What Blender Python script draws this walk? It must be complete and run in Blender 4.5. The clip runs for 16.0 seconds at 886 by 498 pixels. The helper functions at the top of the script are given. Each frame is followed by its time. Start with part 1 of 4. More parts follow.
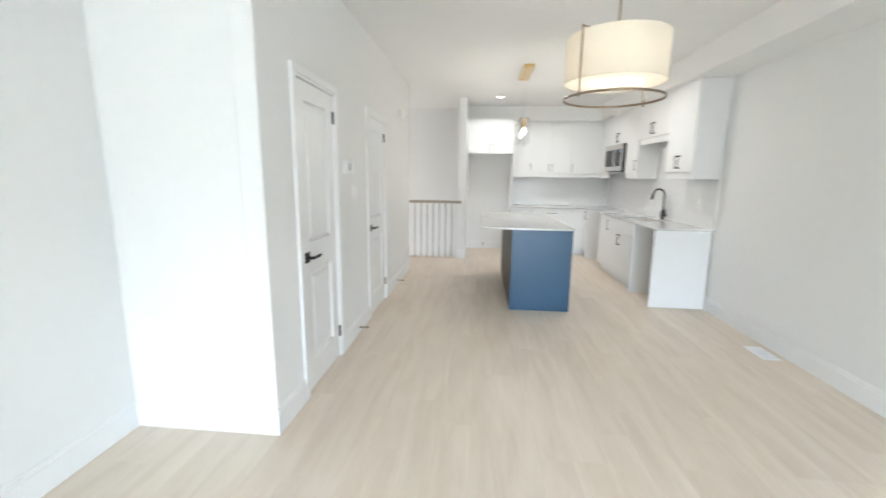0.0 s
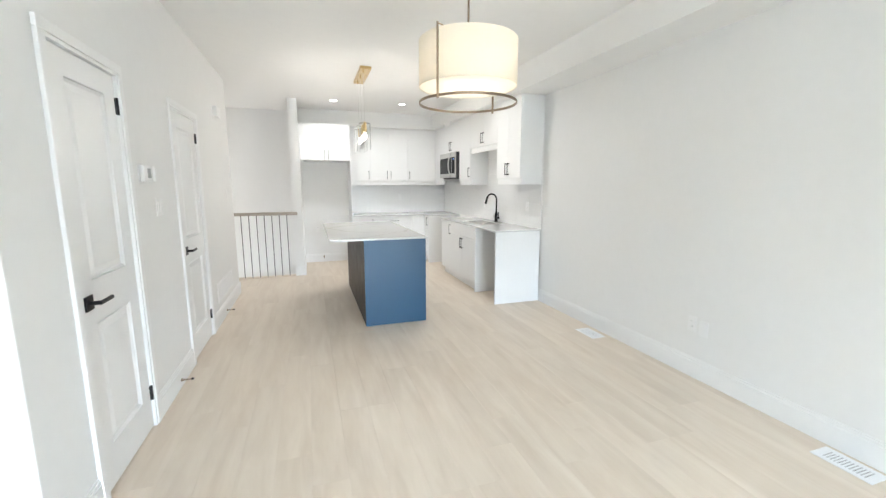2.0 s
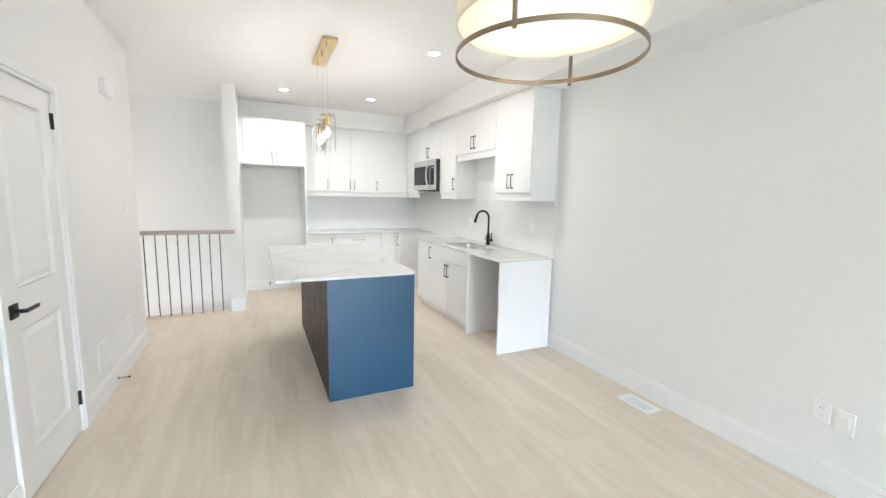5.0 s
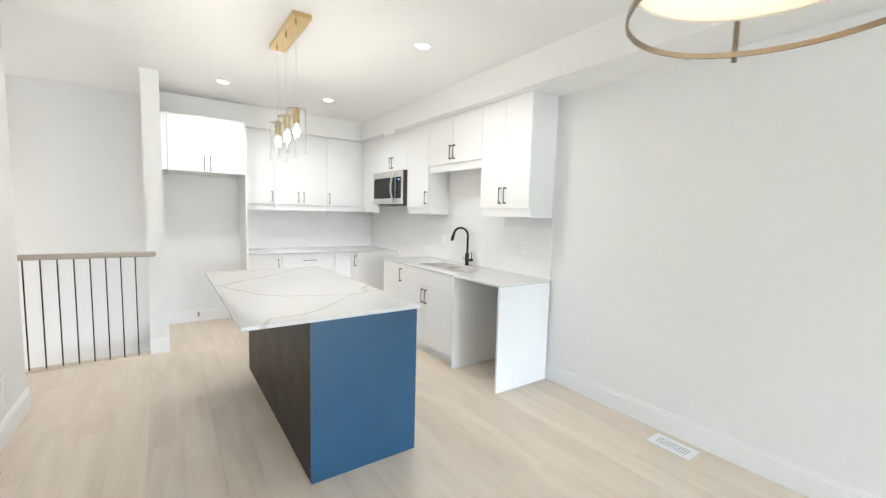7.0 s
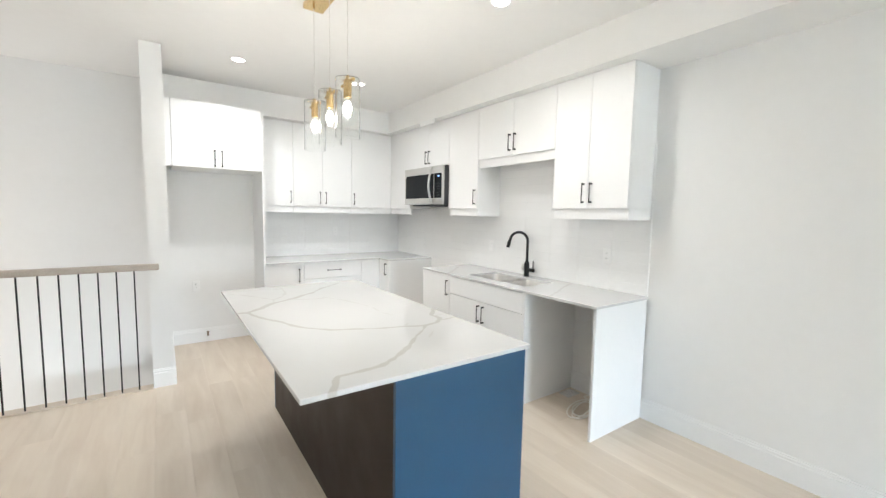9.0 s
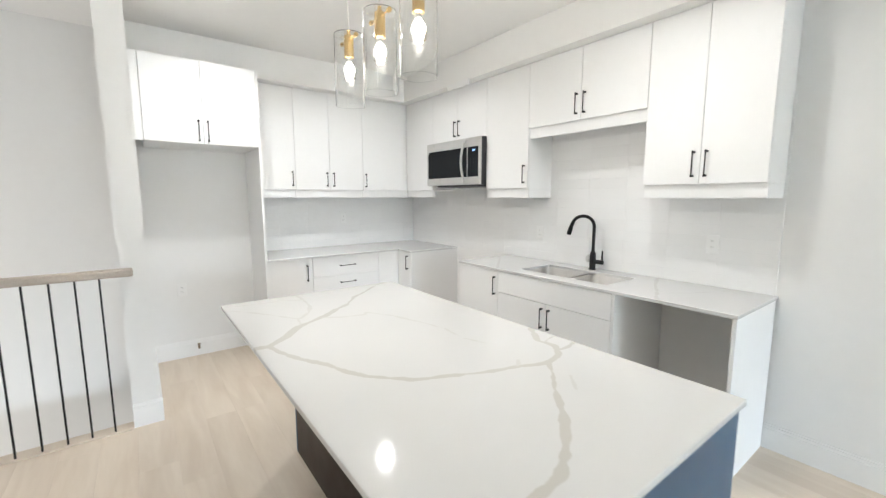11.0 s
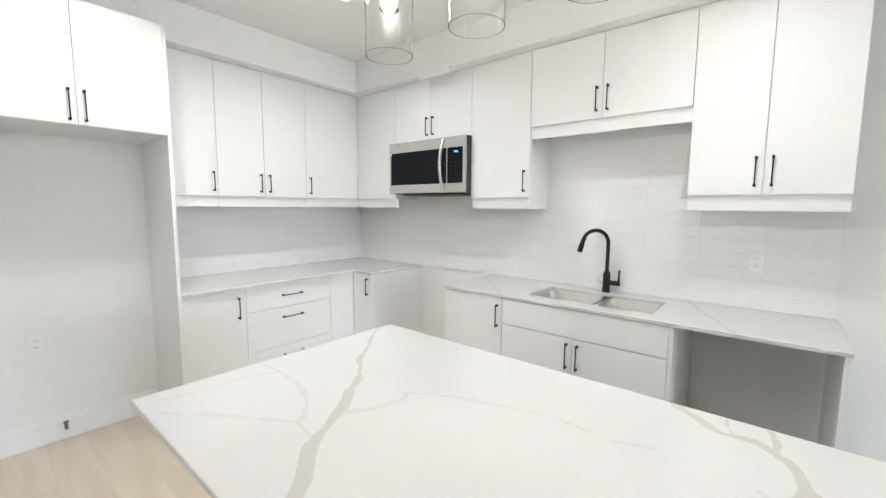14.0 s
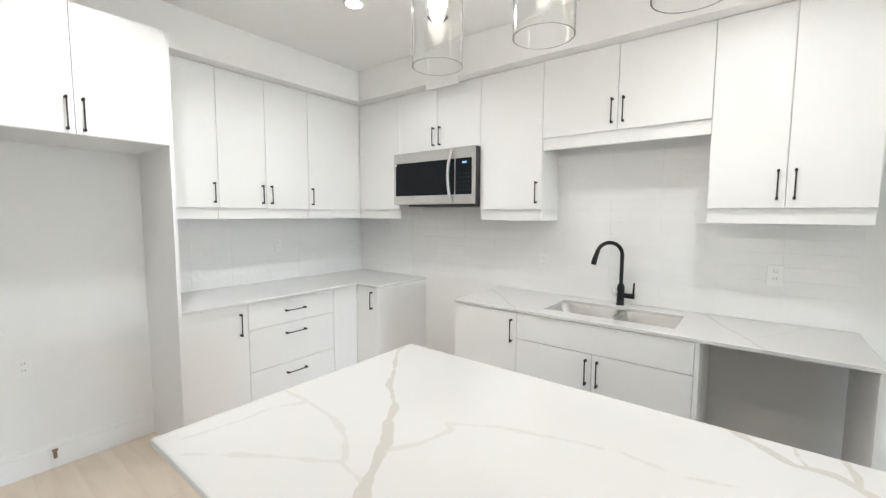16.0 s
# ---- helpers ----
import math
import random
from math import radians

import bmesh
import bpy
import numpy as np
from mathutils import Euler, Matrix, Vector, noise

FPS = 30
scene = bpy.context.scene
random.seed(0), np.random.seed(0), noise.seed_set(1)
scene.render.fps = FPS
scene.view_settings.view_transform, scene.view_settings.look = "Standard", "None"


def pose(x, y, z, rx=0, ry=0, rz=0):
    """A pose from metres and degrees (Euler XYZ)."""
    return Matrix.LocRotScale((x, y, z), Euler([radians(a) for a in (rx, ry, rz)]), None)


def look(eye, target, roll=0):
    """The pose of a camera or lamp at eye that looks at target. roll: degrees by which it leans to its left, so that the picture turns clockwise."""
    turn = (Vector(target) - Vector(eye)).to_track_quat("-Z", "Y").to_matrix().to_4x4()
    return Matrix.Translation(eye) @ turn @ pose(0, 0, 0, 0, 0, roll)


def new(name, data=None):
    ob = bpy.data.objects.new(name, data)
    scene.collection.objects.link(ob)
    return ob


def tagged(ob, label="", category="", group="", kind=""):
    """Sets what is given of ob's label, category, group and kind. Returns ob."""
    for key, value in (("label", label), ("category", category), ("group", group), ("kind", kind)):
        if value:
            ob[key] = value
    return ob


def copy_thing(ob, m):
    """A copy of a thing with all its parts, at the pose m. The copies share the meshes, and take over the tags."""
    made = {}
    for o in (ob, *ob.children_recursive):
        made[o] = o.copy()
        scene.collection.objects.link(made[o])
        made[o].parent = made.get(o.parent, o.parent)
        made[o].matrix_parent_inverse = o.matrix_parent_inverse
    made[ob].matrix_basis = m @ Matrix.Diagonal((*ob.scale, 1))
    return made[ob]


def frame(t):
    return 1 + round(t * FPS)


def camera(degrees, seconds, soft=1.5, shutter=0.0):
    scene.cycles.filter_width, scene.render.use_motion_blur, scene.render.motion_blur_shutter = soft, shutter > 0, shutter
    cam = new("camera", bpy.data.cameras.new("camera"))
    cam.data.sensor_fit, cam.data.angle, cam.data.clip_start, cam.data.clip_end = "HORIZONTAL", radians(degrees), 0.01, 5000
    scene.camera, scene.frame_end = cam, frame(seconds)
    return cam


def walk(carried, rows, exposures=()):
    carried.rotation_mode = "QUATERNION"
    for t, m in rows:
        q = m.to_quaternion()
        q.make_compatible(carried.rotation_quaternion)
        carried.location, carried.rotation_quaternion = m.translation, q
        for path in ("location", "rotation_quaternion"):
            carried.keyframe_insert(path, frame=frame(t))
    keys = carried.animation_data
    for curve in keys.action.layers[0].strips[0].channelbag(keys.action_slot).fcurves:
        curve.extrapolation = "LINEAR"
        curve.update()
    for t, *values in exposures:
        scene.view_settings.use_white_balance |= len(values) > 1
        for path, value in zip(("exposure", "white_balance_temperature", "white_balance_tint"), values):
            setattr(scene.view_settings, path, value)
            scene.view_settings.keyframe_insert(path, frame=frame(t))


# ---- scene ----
cam = camera(95.5, 16.0, soft=1.35, shutter=0.4)
PATH = [
    (0, (0.841, 0.955, 1.471), (0.667, 2.915, 1.115), 0.8),
    (0.5, (0.739, 1.046, 1.466), (1.068, 2.989, 1.123), 0.5),
    (1, (0.649, 1.089, 1.467), (1.233, 2.972, 1.131), 0.1),
    (1.5, (0.629, 1.142, 1.458), (1.276, 3.006, 1.13), 0.0),
    (2, (0.7, 1.266, 1.461), (1.321, 3.142, 1.15), 0.0),
    (2.5, (0.813, 1.387, 1.468), (1.424, 3.269, 1.174), 0.1),
    (3, (0.847, 1.535, 1.453), (1.48, 3.411, 1.173), 0.1),
    (3.5, (0.834, 1.755, 1.475), (1.488, 3.624, 1.196), 0.3),
    (4, (0.824, 1.982, 1.463), (1.5, 3.845, 1.193), 0.4),
    (4.2, (0.832, 2.093, 1.477), (1.534, 3.946, 1.205), 0.5),
    (6.3, (0.663, 3.026, 1.511), (1.697, 4.726, 1.308), 1.5),
    (6.5, (0.665, 3.088, 1.491), (1.724, 4.774, 1.298), 1.4),
    (7, (0.584, 3.264, 1.501), (1.723, 4.898, 1.321), 1.5),
    (7.5, (0.521, 3.436, 1.492), (1.659, 5.07, 1.31), 1.3),
    (8, (0.54, 3.666, 1.49), (1.671, 5.306, 1.314), 1.3),
    (8.5, (0.569, 3.877, 1.496), (1.697, 5.518, 1.321), 1.3),
    (9, (0.548, 4.138, 1.501), (1.689, 5.771, 1.324), 1.1),
    (9.5, (0.522, 4.342, 1.49), (1.652, 5.981, 1.298), 0.8),
    (9.7, (0.534, 4.422, 1.49), (1.654, 6.067, 1.298), 0.7),
    (11.8, (0.621, 5.346, 1.47), (1.916, 6.842, 1.181), -0.1),
    (12, (0.65, 5.414, 1.467), (1.978, 6.883, 1.19), -0.1),
    (12.5, (0.683, 5.57, 1.474), (2.083, 6.973, 1.206), 0.2),
    (13, (0.635, 5.741, 1.494), (2.091, 7.087, 1.239), 0.3),
    (13.5, (0.587, 5.857, 1.48), (2.092, 7.153, 1.241), 0.4),
    (14, (0.594, 5.921, 1.487), (2.123, 7.193, 1.278), 0.4),
    (14.5, (0.631, 5.973, 1.551), (2.168, 7.241, 1.376), 0.4),
    (15, (0.663, 6.004, 1.541), (2.2, 7.274, 1.378), 0.4),
    (15.5, (0.626, 6.052, 1.527), (2.178, 7.303, 1.363), 0.3),
    (16, (0.547, 6.096, 1.515), (2.119, 7.32, 1.345), 0.3),
]
walk(cam, [(t, look(eye, target, roll)) for t, eye, target, roll in PATH],
     exposures=[(0, 0.16), (0.6, 0.26), (1.5, 0.34), (4, 0.40), (6.5, 0.46), (9.5, 0.44), (12, 0.32), (16, 0.30)])

# ---- light ----
world = bpy.data.worlds.new("world")
scene.world = world
world.use_nodes = True
wn = world.node_tree.nodes
sky = wn.new("ShaderNodeTexSky")
sky.sky_type, sky.sun_disc = "NISHITA", False
sky.sun_elevation, sky.sun_rotation = radians(38), radians(140)
wn["Background"].inputs["Strength"].default_value = 0.05
world.node_tree.links.new(sky.outputs[0], wn["Background"].inputs["Color"])


def lamp(name, kind, energy, colour, m, **more):
    data = bpy.data.lights.new(name, kind)
    data.energy, data.color = energy, colour
    if kind == "AREA":
        data.shape, data.size, data.size_y = more.get("shape", "RECTANGLE"), more["size"], more.get("size_y", more["size"])
        data.spread = radians(more.get("spread", 180))
    else:
        data.shadow_soft_size = more.get("size", 0.05)
    ob = new(name, data)
    ob.matrix_world = m
    return ob


sun = lamp("sun", "SUN", 0.6, (1, 0.95, 0.88), look((0, 0, 10), (-3, 4, 3)))
sun.data.angle = radians(10)
# daylight through the glazed door behind the walk
lamp("door_daylight", "AREA", 860, (0.675, 0.835, 1.0), look((1.75, -6.1, 1.9), (1.75, -4.8, 0.3)), size=2.6, size_y=1.2, spread=98)
# added stair light, as daylight through an assumed window unseen round the corner
lamp("stair_daylight", "AREA", 22, (1.0, 0.97, 0.925), look((-1.62, 8.79, 0.2), (0, 8.79, 0.2)), size=0.86, size_y=3.9)

# ---- materials ----


def base(name, colour, rough=0.5, metal=0.0, var=0.04, scale=6.0, bump=0.0, bump_scale=200.0, spec=0.5, random_var=0.0):
    """A principled material with two scales of colour variation and fine relief."""
    m = bpy.data.materials.new(name)
    m.use_nodes = True
    n, link = m.node_tree.nodes, m.node_tree.links.new
    p = n["Principled BSDF"]
    p.inputs["Roughness"].default_value, p.inputs["Metallic"].default_value = rough, metal
    p.inputs["Specular IOR Level"].default_value = spec
    geo = n.new("ShaderNodeNewGeometry")
    n1, n2 = n.new("ShaderNodeTexNoise"), n.new("ShaderNodeTexNoise")
    n1.inputs["Scale"].default_value, n2.inputs["Scale"].default_value = scale, scale * 14
    n1.inputs["Detail"].default_value, n2.inputs["Detail"].default_value = 3, 2
    for k in (n1, n2):
        link(geo.outputs["Position"], k.inputs["Vector"])
    add = n.new("ShaderNodeMath")
    link(n1.outputs["Fac"], add.inputs[0])
    link(n2.outputs["Fac"], add.inputs[1])
    ramp = n.new("ShaderNodeMapRange")
    ramp.inputs["From Min"].default_value, ramp.inputs["From Max"].default_value = 0.6, 1.4
    ramp.inputs["To Min"].default_value, ramp.inputs["To Max"].default_value = 1 - var, 1 + var
    link(add.outputs[0], ramp.inputs["Value"])
    mul = n.new("ShaderNodeVectorMath")
    mul.operation = "MULTIPLY"
    mul.inputs[0].default_value = colour
    link(ramp.outputs[0], mul.inputs[1])
    out = mul.outputs[0]
    if random_var:
        info = n.new("ShaderNodeObjectInfo")
        r2 = n.new("ShaderNodeMapRange")
        r2.inputs["To Min"].default_value, r2.inputs["To Max"].default_value = 1 - random_var, 1 + random_var
        link(info.outputs["Random"], r2.inputs["Value"])
        mul2 = n.new("ShaderNodeVectorMath")
        mul2.operation = "MULTIPLY"
        link(out, mul2.inputs[0])
        link(r2.outputs[0], mul2.inputs[1])
        out = mul2.outputs[0]
    link(out, p.inputs["Base Color"])
    rr = n.new("ShaderNodeMapRange")
    rr.inputs["To Min"].default_value, rr.inputs["To Max"].default_value = rough * 0.8, min(1, rough * 1.2)
    link(n1.outputs["Fac"], rr.inputs["Value"])
    link(rr.outputs[0], p.inputs["Roughness"])
    if bump:
        n3 = n.new("ShaderNodeTexNoise")
        n3.inputs["Scale"].default_value = bump_scale
        link(geo.outputs["Position"], n3.inputs["Vector"])
        b = n.new("ShaderNodeBump")
        b.inputs["Strength"].default_value, b.inputs["Distance"].default_value = bump, 0.002
        link(n3.outputs["Fac"], b.inputs["Height"])
        link(b.outputs[0], p.inputs["Normal"])
    return m


WALL = base("wall_paint", (0.83, 0.828, 0.818), 0.75, var=0.012, scale=1.2, bump=0.12, bump_scale=260)
CEIL = base("ceiling_paint", (0.87, 0.865, 0.85), 0.9, var=0.012, scale=1.0, bump=0.2, bump_scale=180)
TRIM = base("trim_paint", (0.86, 0.86, 0.855), 0.38, var=0.012, scale=3, bump=0.05, bump_scale=90)
CAB = base("cabinet_lacquer", (0.86, 0.86, 0.855), 0.42, var=0.01, scale=2, bump=0.04, bump_scale=120)
CABIN = base("cabinet_inside", (0.80, 0.79, 0.77), 0.5, var=0.02, scale=3)
BLACK = base("black_metal", (0.012, 0.012, 0.013), 0.36, 0.4, var=0.15, scale=30)
BRONZE = base("bronze_metal", (0.27, 0.21, 0.15), 0.38, 0.9, var=0.1, scale=40)
BRASS = base("brass", (0.72, 0.52, 0.25), 0.25, 1.0, var=0.06, scale=30)
STEEL = base("stainless_steel", (0.58, 0.57, 0.55), 0.3, 1.0, var=0.05, scale=25, bump=0.08, bump_scale=500)
SINK = base("sink_steel", (0.66, 0.645, 0.625), 0.30, 1.0, var=0.05, scale=20)
DARKGLASS = base("dark_glass", (0.008, 0.010, 0.012), 0.12, var=0.1, scale=10, spec=0.12)
DARKPLASTIC = base("dark_plastic", (0.03, 0.03, 0.034), 0.45, var=0.1, scale=20)
NAVY = base("navy_paint", (0.014, 0.068, 0.142), 0.34, var=0.04, scale=5)
# dark brown, kept apart from the navy, for the island body and back panel
DARKBROWN = base("dark_brown_panel", (0.027, 0.015, 0.010), 0.45, spec=0.22, var=0.12, scale=6)
BUTTON = base("button_print", (0.07, 0.072, 0.075), 0.4, var=0.05, scale=20)
PLASTIC = base("white_plastic", (0.855, 0.855, 0.85), 0.35, var=0.01, scale=8)
GREYPLASTIC = base("grey_display", (0.36, 0.38, 0.37), 0.3, var=0.04, scale=20)
VENTMETAL = base("white_enamel", (0.83, 0.83, 0.83), 0.35, var=0.01, scale=8)
VOID = base("duct_shadow", (0.40, 0.39, 0.38), 0.8, var=0.1, scale=10)
GROUT = base("grout", (0.84, 0.838, 0.83), 0.85, var=0.04, scale=30, bump=0.2, bump_scale=300)
RAILWOOD = base("rail_wood", (0.44, 0.385, 0.33), 0.45, var=0.12, scale=9, bump=0.1, bump_scale=150)
SUBFLOOR = base("subfloor", (0.42, 0.35, 0.28), 0.9, var=0.1, scale=10)
GROUND = base("paving", (0.28, 0.27, 0.26), 0.9, var=0.15, scale=2)
CABLE = base("white_cable", (0.78, 0.76, 0.70), 0.5, var=0.03, scale=20)
DEBRIS = base("brown_paper", (0.35, 0.25, 0.15), 0.8, var=0.2, scale=30)
CLEARBAG = base("plastic_film", (0.7, 0.69, 0.66), 0.25, var=0.05, scale=20)


def plank_material():
    m = bpy.data.materials.new("plank")
    m.use_nodes = True
    n, link = m.node_tree.nodes, m.node_tree.links.new
    p = n["Principled BSDF"]
    geo, info = n.new("ShaderNodeNewGeometry"), n.new("ShaderNodeObjectInfo")
    shift = n.new("ShaderNodeVectorMath")
    shift.operation = "MULTIPLY_ADD"
    shift.inputs[1].default_value = (6, 0.8, 6)
    link(geo.outputs["Position"], shift.inputs[0])
    rnd = n.new("ShaderNodeVectorMath")
    rnd.operation = "SCALE"
    rnd.inputs[0].default_value = (31, 17, 5)
    link(info.outputs["Random"], rnd.inputs["Scale"])
    link(rnd.outputs[0], shift.inputs[2])
    g1, g2 = n.new("ShaderNodeTexNoise"), n.new("ShaderNodeTexNoise")
    g1.inputs["Scale"].default_value, g1.inputs["Detail"].default_value, g1.inputs["Distortion"].default_value = 1.6, 5, 0.6
    g2.inputs["Scale"].default_value, g2.inputs["Detail"].default_value = 9, 4
    link(shift.outputs[0], g1.inputs["Vector"])
    link(shift.outputs[0], g2.inputs["Vector"])
    mix = n.new("ShaderNodeMath")
    mix.operation = "MULTIPLY_ADD"
    mix.inputs[1].default_value = 0.2
    link(g2.outputs["Fac"], mix.inputs[0])
    link(g1.outputs["Fac"], mix.inputs[2])
    ramp = n.new("ShaderNodeValToRGB")
    ramp.color_ramp.elements[0].position, ramp.color_ramp.elements[0].color = 0.38, (0.635, 0.535, 0.433, 1)
    ramp.color_ramp.elements[1].position, ramp.color_ramp.elements[1].color = 0.82, (0.735, 0.645, 0.54, 1)
    link(mix.outputs[0], ramp.inputs["Fac"])
    tone = n.new("ShaderNodeMapRange")
    tone.inputs["To Min"].default_value, tone.inputs["To Max"].default_value = 0.972, 1.022
    link(info.outputs["Random"], tone.inputs["Value"])
    mul = n.new("ShaderNodeVectorMath")
    mul.operation = "MULTIPLY"
    link(ramp.outputs[0], mul.inputs[0])
    link(tone.outputs[0], mul.inputs[1])
    link(mul.outputs[0], p.inputs["Base Color"])
    p.inputs["Roughness"].default_value = 0.42
    b = n.new("ShaderNodeBump")
    b.inputs["Strength"].default_value, b.inputs["Distance"].default_value = 0.15, 0.001
    link(g2.outputs["Fac"], b.inputs["Height"])
    link(b.outputs[0], p.inputs["Normal"])
    return m


def quartz(name):
    """White quartz with taupe veins, from a distance field on the mesh."""
    m = bpy.data.materials.new(name)
    m.use_nodes = True
    n, link = m.node_tree.nodes, m.node_tree.links.new
    p = n["Principled BSDF"]
    geo = n.new("ShaderNodeNewGeometry")
    jag = n.new("ShaderNodeTexNoise")
    jag.inputs["Scale"].default_value, jag.inputs["Detail"].default_value = 17, 6
    link(geo.outputs["Position"], jag.inputs["Vector"])
    at = n.new("ShaderNodeAttribute")
    at.attribute_name = "vein"
    wob = n.new("ShaderNodeMath")
    wob.operation = "MULTIPLY_ADD"
    wob.inputs[1].default_value = 0.034
    link(jag.outputs["Fac"], wob.inputs[0])
    link(at.outputs["Fac"], wob.inputs[2])
    line = n.new("ShaderNodeMapRange")
    line.interpolation_type = "SMOOTHSTEP"
    line.inputs["From Min"].default_value, line.inputs["From Max"].default_value = 0.0226, 0.0186
    link(wob.outputs[0], line.inputs["Value"])
    haze = n.new("ShaderNodeTexNoise")
    haze.inputs["Scale"].default_value = 3
    link(geo.outputs["Position"], haze.inputs["Vector"])
    cloud = n.new("ShaderNodeMix")
    cloud.data_type = "RGBA"
    cloud.inputs["A"].default_value, cloud.inputs["B"].default_value = (0.70, 0.70, 0.695, 1), (0.665, 0.665, 0.655, 1)
    link(haze.outputs["Fac"], cloud.inputs["Factor"])
    mix = n.new("ShaderNodeMix")
    mix.data_type = "RGBA"
    mix.inputs["B"].default_value = (0.545, 0.53, 0.495, 1)
    link(cloud.outputs["Result"], mix.inputs["A"])
    soft = n.new("ShaderNodeAttribute")
    soft.attribute_name = "fade"
    amount = n.new("ShaderNodeMath")
    amount.operation = "MULTIPLY"
    link(line.outputs[0], amount.inputs[0])
    link(soft.outputs["Fac"], amount.inputs[1])
    link(amount.outputs[0], mix.inputs["Factor"])
    link(mix.outputs["Result"], p.inputs["Base Color"])
    p.inputs["Roughness"].default_value = 0.09
    return m


def tile_material():
    m = base("glazed_tile", (0.86, 0.86, 0.855), 0.045, var=0.012, scale=5, random_var=0.012)
    n, link = m.node_tree.nodes, m.node_tree.links.new
    geo, w = n.new("ShaderNodeNewGeometry"), n.new("ShaderNodeTexNoise")
    w.inputs["Scale"].default_value, w.inputs["Detail"].default_value = 30, 0
    link(geo.outputs["Position"], w.inputs["Vector"])
    b = n.new("ShaderNodeBump")
    b.inputs["Strength"].default_value, b.inputs["Distance"].default_value = 0.26, 0.006
    link(w.outputs["Fac"], b.inputs["Height"])
    link(b.outputs[0], n["Principled BSDF"].inputs["Normal"])
    return m


def fabric(name, colour, through_share):
    m = bpy.data.materials.new(name)
    m.use_nodes = True
    n, link = m.node_tree.nodes, m.node_tree.links.new
    weave = n.new("ShaderNodeTexNoise")
    weave.inputs["Scale"].default_value = 300
    geo = n.new("ShaderNodeNewGeometry")
    link(geo.outputs["Position"], weave.inputs["Vector"])
    ramp = n.new("ShaderNodeMapRange")
    ramp.inputs["To Min"].default_value, ramp.inputs["To Max"].default_value = 0.93, 1.05
    link(weave.outputs["Fac"], ramp.inputs["Value"])
    mul = n.new("ShaderNodeVectorMath")
    mul.operation = "MULTIPLY"
    mul.inputs[0].default_value = colour
    link(ramp.outputs[0], mul.inputs[1])
    d, t, mix = n.new("ShaderNodeBsdfDiffuse"), n.new("ShaderNodeBsdfTranslucent"), n.new("ShaderNodeMixShader")
    mix.inputs[0].default_value = through_share
    link(mul.outputs[0], d.inputs["Color"])
    link(mul.outputs[0], t.inputs["Color"])
    link(d.outputs[0], mix.inputs[1])
    link(t.outputs[0], mix.inputs[2])
    link(mix.outputs[0], n["Material Output"].inputs["Surface"])
    return m


def glow(name, colour, strength):
    m = bpy.data.materials.new(name)
    m.use_nodes = True
    p = m.node_tree.nodes["Principled BSDF"]
    p.inputs["Base Color"].default_value = (*colour, 1)
    p.inputs["Emission Color"].default_value, p.inputs["Emission Strength"].default_value = (*colour, 1), strength
    return m


def clear(name, rough=0.0):
    m = bpy.data.materials.new(name)
    m.use_nodes = True
    p = m.node_tree.nodes["Principled BSDF"]
    p.inputs["Base Color"].default_value = (0.985, 0.99, 0.985, 1)
    p.inputs["Transmission Weight"].default_value, p.inputs["Roughness"].default_value, p.inputs["IOR"].default_value = 1, rough, 1.4
    return m


PLANK = plank_material()
QUARTZ = quartz("veined_quartz")
TILE = tile_material()
SHADE = fabric("shade_linen", (0.90, 0.86, 0.78), 0.42)
DIFFUSER = fabric("shade_diffuser", (0.95, 0.94, 0.91), 0.75)
BULB = glow("bulb_glow", (1.0, 0.945, 0.86), 330)
DRUMBULB = glow("drum_bulb_glow", (1.0, 0.88, 0.73), 22)
LED = glow("led_glow", (1.0, 0.95, 0.86), 22)
CLOCK = glow("clock_display", (0.25, 0.45, 1.0), 1.0)
GLASS = clear("clear_glass")

# ---- mesh helpers ----


def box(bm, x0, x1, y0, y1, z0, z1, bevel=0.0):
    m = Matrix.LocRotScale(((x0 + x1) / 2, (y0 + y1) / 2, (z0 + z1) / 2), None, (x1 - x0, y1 - y0, z1 - z0))
    vs = bmesh.ops.create_cube(bm, size=1, matrix=m)["verts"]
    if bevel:
        es = list({e for v in vs for e in v.link_edges})
        bmesh.ops.bevel(bm, geom=es, offset=bevel, segments=2, profile=0.5, affect="EDGES")
    return bm


def boxed(x0, x1, y0, y1, z0, z1, bevel=0.0):
    return box(bmesh.new(), x0, x1, y0, y1, z0, z1, bevel)


def rod(bm, a, b, r, seg=16, r2=None):
    a, b = Vector(a), Vector(b)
    turn = (b - a).to_track_quat("Z", "Y").to_matrix().to_4x4()
    bmesh.ops.create_cone(bm, cap_ends=True, segments=seg, radius1=r, radius2=r if r2 is None else r2, depth=(b - a).length,
                          matrix=Matrix.Translation((a + b) / 2) @ turn)
    return bm


def lathe(bm, centre, profile, seg=48):
    """Turns a profile of (radius, height) pairs about an upright axis through centre."""
    rings = []
    for r, z in profile:
        rings.append([bm.verts.new((centre[0] + r * math.cos(a), centre[1] + r * math.sin(a), centre[2] + z)) for a in
                      (2 * math.pi * k / seg for k in range(seg))])
    for lo, hi in zip(rings, rings[1:]):
        for k in range(seg):
            bm.faces.new((lo[k], lo[(k + 1) % seg], hi[(k + 1) % seg], hi[k]))
    return bm


